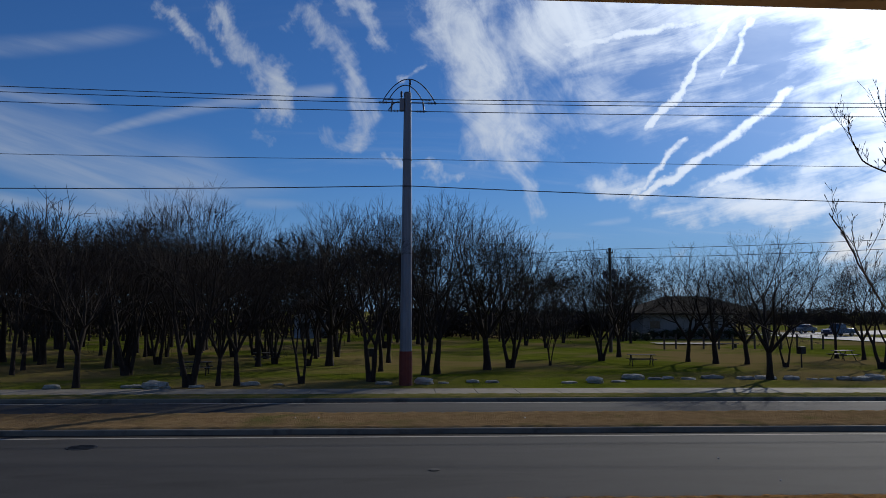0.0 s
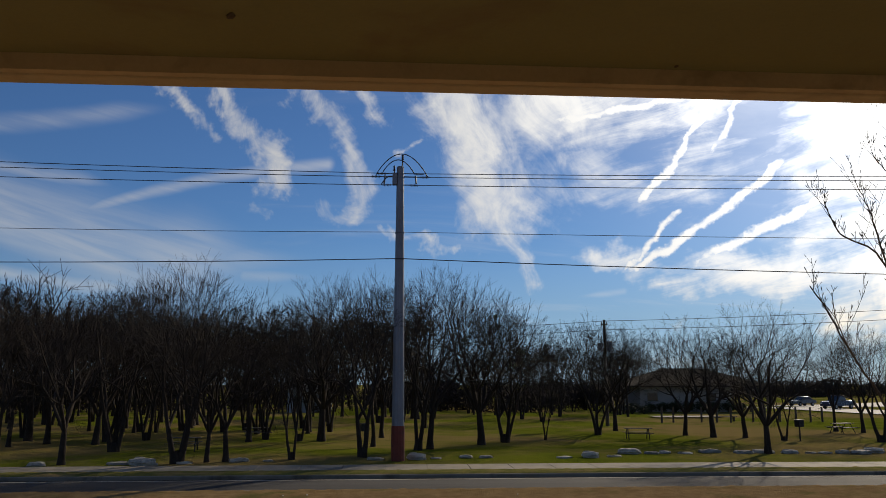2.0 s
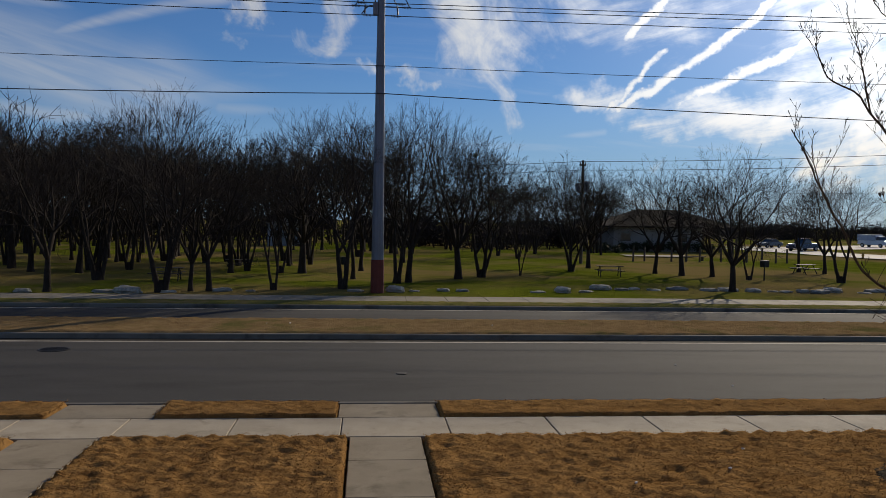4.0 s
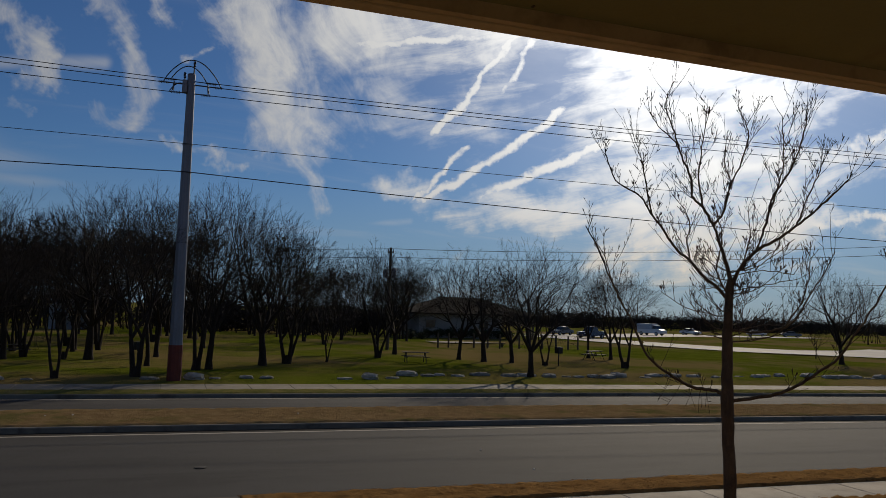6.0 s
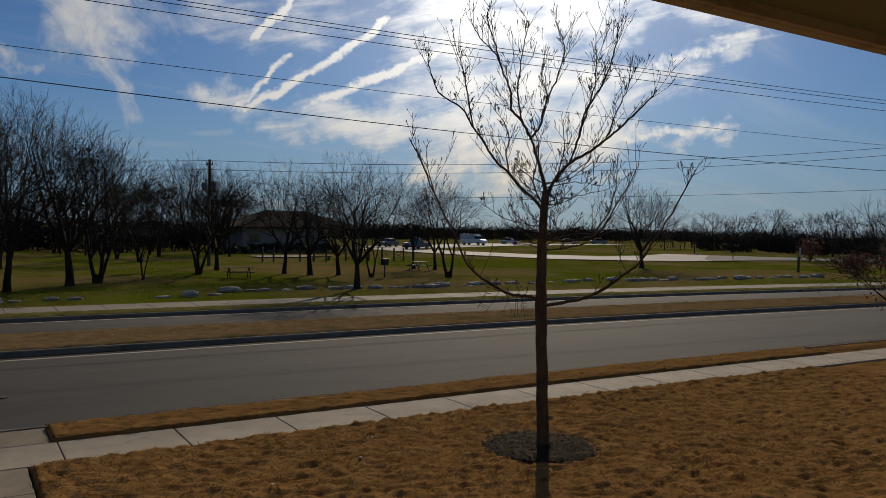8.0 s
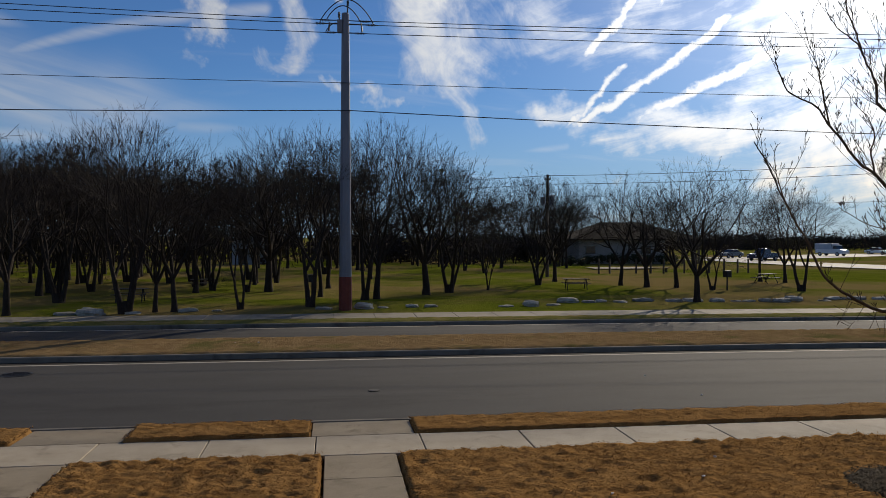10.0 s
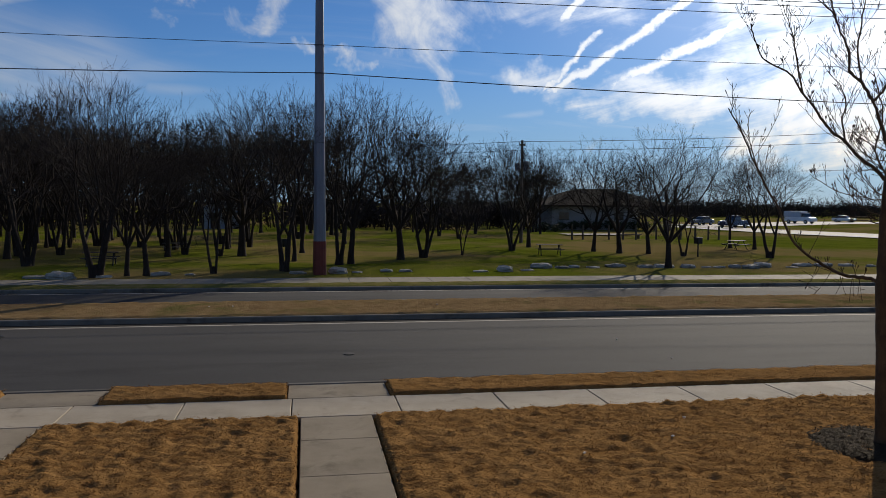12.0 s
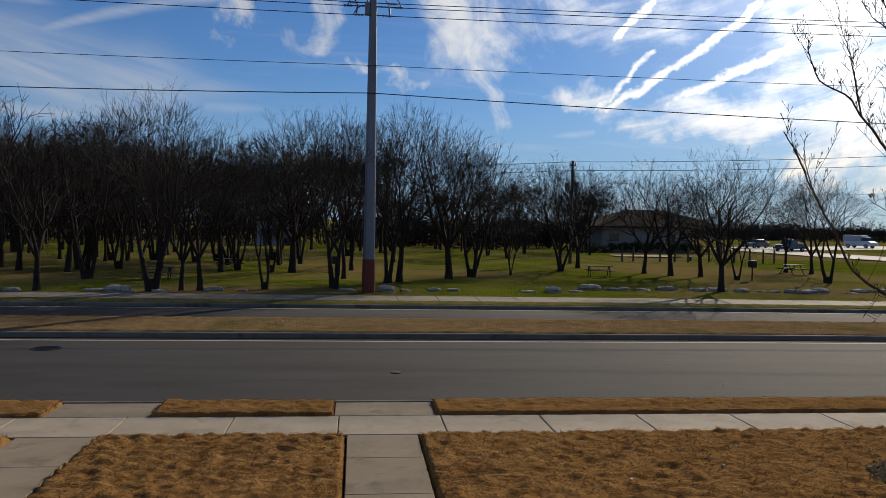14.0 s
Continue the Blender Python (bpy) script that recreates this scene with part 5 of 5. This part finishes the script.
sheet("parking_row", [(62, 133), (67, 124.1), (78, 124), (110, 143), (152, 152), (156, 160), (108, 160), (76, 137)], 0.12, LOT)
sheet("park_drive", [(84, 68.3), (92, 68.6), (112, 64.5), (130, 57), (133, 60), (116, 70), (108, 79), (104, 85.4), (89, 73.9)], 0.124, DRIVE)
sheet("park_walk", [(44, 136), (46, 130), (57, 121), (57, 126)], 0.12, LOT)


def wheel_mesh(r):
    bm = bmesh.new()
    add_rod(bm, (0, -0.11, 0), (0, 0.11, 0), r, r, 18)
    return bm


def vehicle(x, y, turn, paint, label, category, profile, glass, length, width, r=0.38):
    """A parked vehicle: side profile of its body, and of its glass, drawn along x."""
    v = base(category.replace(" ", "_"), (x, y, 0.12), turn, label, category, "parked vehicles")

    def prism(outline, half, taper):
        bm = bmesh.new()
        zs = [p[1] for p in outline]
        lo, hi = min(zs), max(zs)
        rings = []
        for s in (-1, 1):
            rings.append([bm.verts.new((px, s * half * (1 - taper * (pz - lo) / (hi - lo)), pz)) for px, pz in outline])
        bm.faces.new(rings[0])
        bm.faces.new(list(reversed(rings[1])))
        n = len(outline)
        for i in range(n):
            bm.faces.new((rings[0][i], rings[1][i], rings[1][(i + 1) % n], rings[0][(i + 1) % n]))
        bmesh.ops.bevel(bm, geom=list(bm.edges), offset=0.05, segments=2, affect="EDGES", profile=0.5)
        return bm

    part("body", prism(profile, width / 2, 0.10), paint, v)
    part("windows", prism(glass, width / 2 - 0.07, 0.16), DARKGLASS, v)
    zs = max(p[1] for p in glass)
    xs = [p[0] for p in glass if p[1] > zs - 0.1]
    part("roof", box(min(xs) - 0.05, max(xs) + 0.05, -width / 2 + 0.2, width / 2 - 0.2, zs - 0.02, zs + 0.06, bevel=0.03), paint, v)
    for sx in (-0.3, 0.31):
        for sy in (-1, 1):
            bm = wheel_mesh(r)
            bmesh.ops.translate(bm, verts=bm.verts, vec=(sx * length, sy * (width / 2 - 0.10), r))
            w = part("wheel", bm, TYRE, v)
            part("rim", rod((sx * length, sy * (width / 2 - 0.02), r), (sx * length, sy * (width / 2 + 0.025), r), r * 0.6, r * 0.55, 14), RIM, w)
    for sy in (-1, 1):
        part("headlight", box(length / 2 - 0.06, length / 2 + 0.01, sy * width * 0.36 - 0.16, sy * width * 0.36 + 0.16, 0.72, 0.9, bevel=0.02), LAMPGLASS, v)
    return v


PICKUP = [(-2.85, 0.45), (2.8, 0.4), (2.85, 0.75), (2.75, 1.05), (1.35, 1.15), (1.2, 1.2), (-0.75, 1.2), (-2.85, 1.18)]
PICKUP_GLASS = [(-0.75, 1.18), (1.3, 1.14), (0.55, 1.82), (-0.55, 1.84)]
SEDAN = [(-2.3, 0.4), (2.25, 0.36), (2.3, 0.65), (2.15, 0.86), (1.0, 0.98), (-1.6, 1.0), (-2.3, 0.92)]
SEDAN_GLASS = [(-1.65, 0.97), (1.05, 0.96), (0.35, 1.44), (-0.9, 1.46)]
VAN = [(-2.9, 0.5), (3.1, 0.45), (3.15, 0.9), (2.95, 1.2), (1.9, 1.35), (1.85, 1.4), (-2.9, 1.4)]
VAN_GLASS = [(0.9, 1.36), (1.95, 1.34), (1.5, 2.0), (0.9, 2.05)]
vehicle(66.2, 114.5, 205, NAVY, "dark navy pickup truck parked on pale paving", "pickup truck", PICKUP, PICKUP_GLASS, 5.7, 1.95)
vehicle(69.0, 130, 200, GREYCAR, "dark grey car parked behind the pickup", "car", SEDAN, SEDAN_GLASS, 4.6, 1.8, 0.33)
box_truck = vehicle(97.0, 143, -70, WHITE, "white box truck parked on pale paving", "truck", VAN, VAN_GLASS, 6.2, 2.1)
part("cargo_box", box(-3.0, 0.85, -1.05, 1.05, 1.3, 2.45, bevel=0.04), SHEDBLUE, box_truck, "pale grey cargo box")
vehicle(115, 154, -60, WHITE, "white car parked on pale paving", "car", SEDAN, SEDAN_GLASS, 4.6, 1.8, 0.33)
vehicle(139, 160, -35, WHITE, "white car parked on pale paving", "car", SEDAN, SEDAN_GLASS, 4.6, 1.8, 0.33)
vehicle(147, 157, -30, GREYCAR, "dark grey car parked at the far end", "car", SEDAN, SEDAN_GLASS, 4.6, 1.8, 0.33)


def sign_post(x, y):
    s = base("park_sign", (x, y, 0), 20, "small grey sign on a dark post by the grass", "sign")
    part("post", box(-0.1, 0.1, -0.1, 0.1, -0.1, 1.6), OLDWOOD, s)
    part("face", box(-0.3, 0.3, -0.13, -0.1, 1.5, 2.4, bevel=0.01), SIGN, s)
    for i in range(3):
        part("bar", box(-0.2, 0.2, -0.14, -0.131, 1.7 + 0.2 * i, 1.76 + 0.2 * i), IRON, s)


sign_post(71.6, 48.0)


def hydrant(x, y):
    h = base("fire_hydrant", (x, y, 0), 0, "small yellow fire hydrant at the lot edge", "hydrant")
    part("barrel", rod((0, 0, -0.05), (0, 0, 0.6), 0.13, 0.12, 10), REDSHELL, h)
    part("bonnet", rod((0, 0, 0.6), (0, 0, 0.78), 0.14, 0.05, 10), REDSHELL, h)
    part("nozzle", rod((-0.24, 0, 0.45), (0.24, 0, 0.45), 0.06, 0.06, 8), REDSHELL, h)


hydrant(61.3, 92.5)

# small planted trees on the lot, and shrubs at the far right
plant(LIGHT_TREES[0], 92.5, 72.0, 4.2, 30, 0.9, "small bare planted tree in a mulch ring by the lot", "lot trees")
plant(LIGHT_TREES[2], 66.5, 67.5, 3.2, 200, 0.9, "small bare planted tree in a mulch ring by the lot", "lot trees")
bush("rust_shrub", (101, 66, 0), (2.6, 2.0, 2.1), 0.16, RUST_LEAF, "rounded shrub with rust-brown leaves by the drive", 91, 1500)
bush("shrub", (70.5, 41.5, 0), (3.0, 2.2, 1.4), 0.12, RUST_LEAF, "low russet shrub by the pavement", 92, 2200)
bush("shrub", (75.0, 40.5, 0), (3.0, 2.2, 2.2), 0.12, SHRUB, "dense dark shrub by the pavement", 93, 2200)


def leafy_tree(x, y):
    """A small tree that has kept its russet leaves."""
    tree = plant(TREES[3], x, y, 5.0, 60, 1.1, "small lawn tree with clinging rust-red leaves", "lawn trees")
    rng = random.Random(66)
    verts, faces = [], []
    for i in range(1500):
        u = Vector((rng.gauss(0, 1), rng.gauss(0, 1), rng.gauss(0, 0.8))).normalized() * rng.uniform(0.5, 1.0)
        if noise.noise(u * 3) < -0.1:
            continue
        p = Vector((u.x * 2.6, u.y * 2.6, 4.4 + u.z * 1.9))
        s = rng.uniform(0.04, 0.085)
        e = Vector((rng.gauss(0, 1), rng.gauss(0, 1), rng.gauss(0, 1))).normalized()
        f = e.orthogonal().normalized()
        n = len(verts)
        verts += [p - e * s, p + f * s * 0.5, p + e * s, p - f * s * 0.5]
        faces.append((n, n + 1, n + 2, n + 3))
    part("leaves", mesh_of("leaves", verts, faces, RUST_LEAF), RUST_LEAF, tree, "rust-red clinging leaves")


leafy_tree(21.4, 10.8)


# ---- small things in the street ----
def manhole():
    bm = bmesh.new()
    add_rod(bm, (0, 0, -0.03), (0, 0, 0.012), 0.42, 0.42, 28)
    for i in range(-3, 4):
        w = math.sqrt(0.36 ** 2 - (i * 0.1) ** 2)
        add_box(bm, -w, w, i * 0.1 - 0.02, i * 0.1 + 0.02, 0.012, 0.02)
    cover = part("manhole_cover", bm, IRON)
    cover.matrix_basis = pose(-8.8, 23.5, -0.088)
    tagged(cover, "dark iron manhole cover set in the asphalt", "manhole cover")


manhole()


# disc added where the asphalt only has a faint dark smear
def smudge_disc():
    bm = bmesh.new()
    add_rod(bm, (0, 0, -0.03), (0, 0, 0.01), 0.14, 0.14, 20)
    add_rod(bm, (0, 0, 0.01), (0, 0, 0.016), 0.10, 0.09, 20)
    cover = part("smudge_disc", bm, SMUDGE_TONE)
    cover.matrix_basis = pose(1.0, 19.9, -0.078)
    tagged(cover, "small round disc added for a faint dark smudge on the asphalt", "valve cover")


smudge_disc()


def litter():
    rng = random.Random(2)
    for x, y, z in ((8.6, 21.0, -0.06), (9.0, 18.4, -0.09), (-3.4, 28.2, 0.08), (-2.6, 28.3, 0.08), (4.6, 28.0, 0.08), (6.4, 12.6, 0.08), (5.7, 11.6, 0.08), (4.0, 11.0, 0.08)):
        bm = bmesh.new()
        bmesh.ops.create_icosphere(bm, subdivisions=1, radius=0.03)
        for v in bm.verts:
            v.co *= rng.uniform(0.6, 1.3)
            v.co.z *= 0.6
        ob = part("litter", bm, LITTER)
        ob.matrix_basis = pose(x, y, z)
        tagged(ob, "tiny scrap of pale litter on the ground", "litter", "litter")


litter()


leaf_cloud("mistletoe", [(7.0, 51.3, 8.1, 0.22, 0.22, 0.2), (8.9, 52.6, 5.9, 0.4, 0.35, 0.3), (4.9, 50.8, 6.6, 0.22, 0.22, 0.2), (8.3, 53.0, 5.0, 0.4, 0.35, 0.3)],
           80, 0.08, SHRUB, "small dark evergreen clumps lodged in bare crowns", "mistletoe", 15)
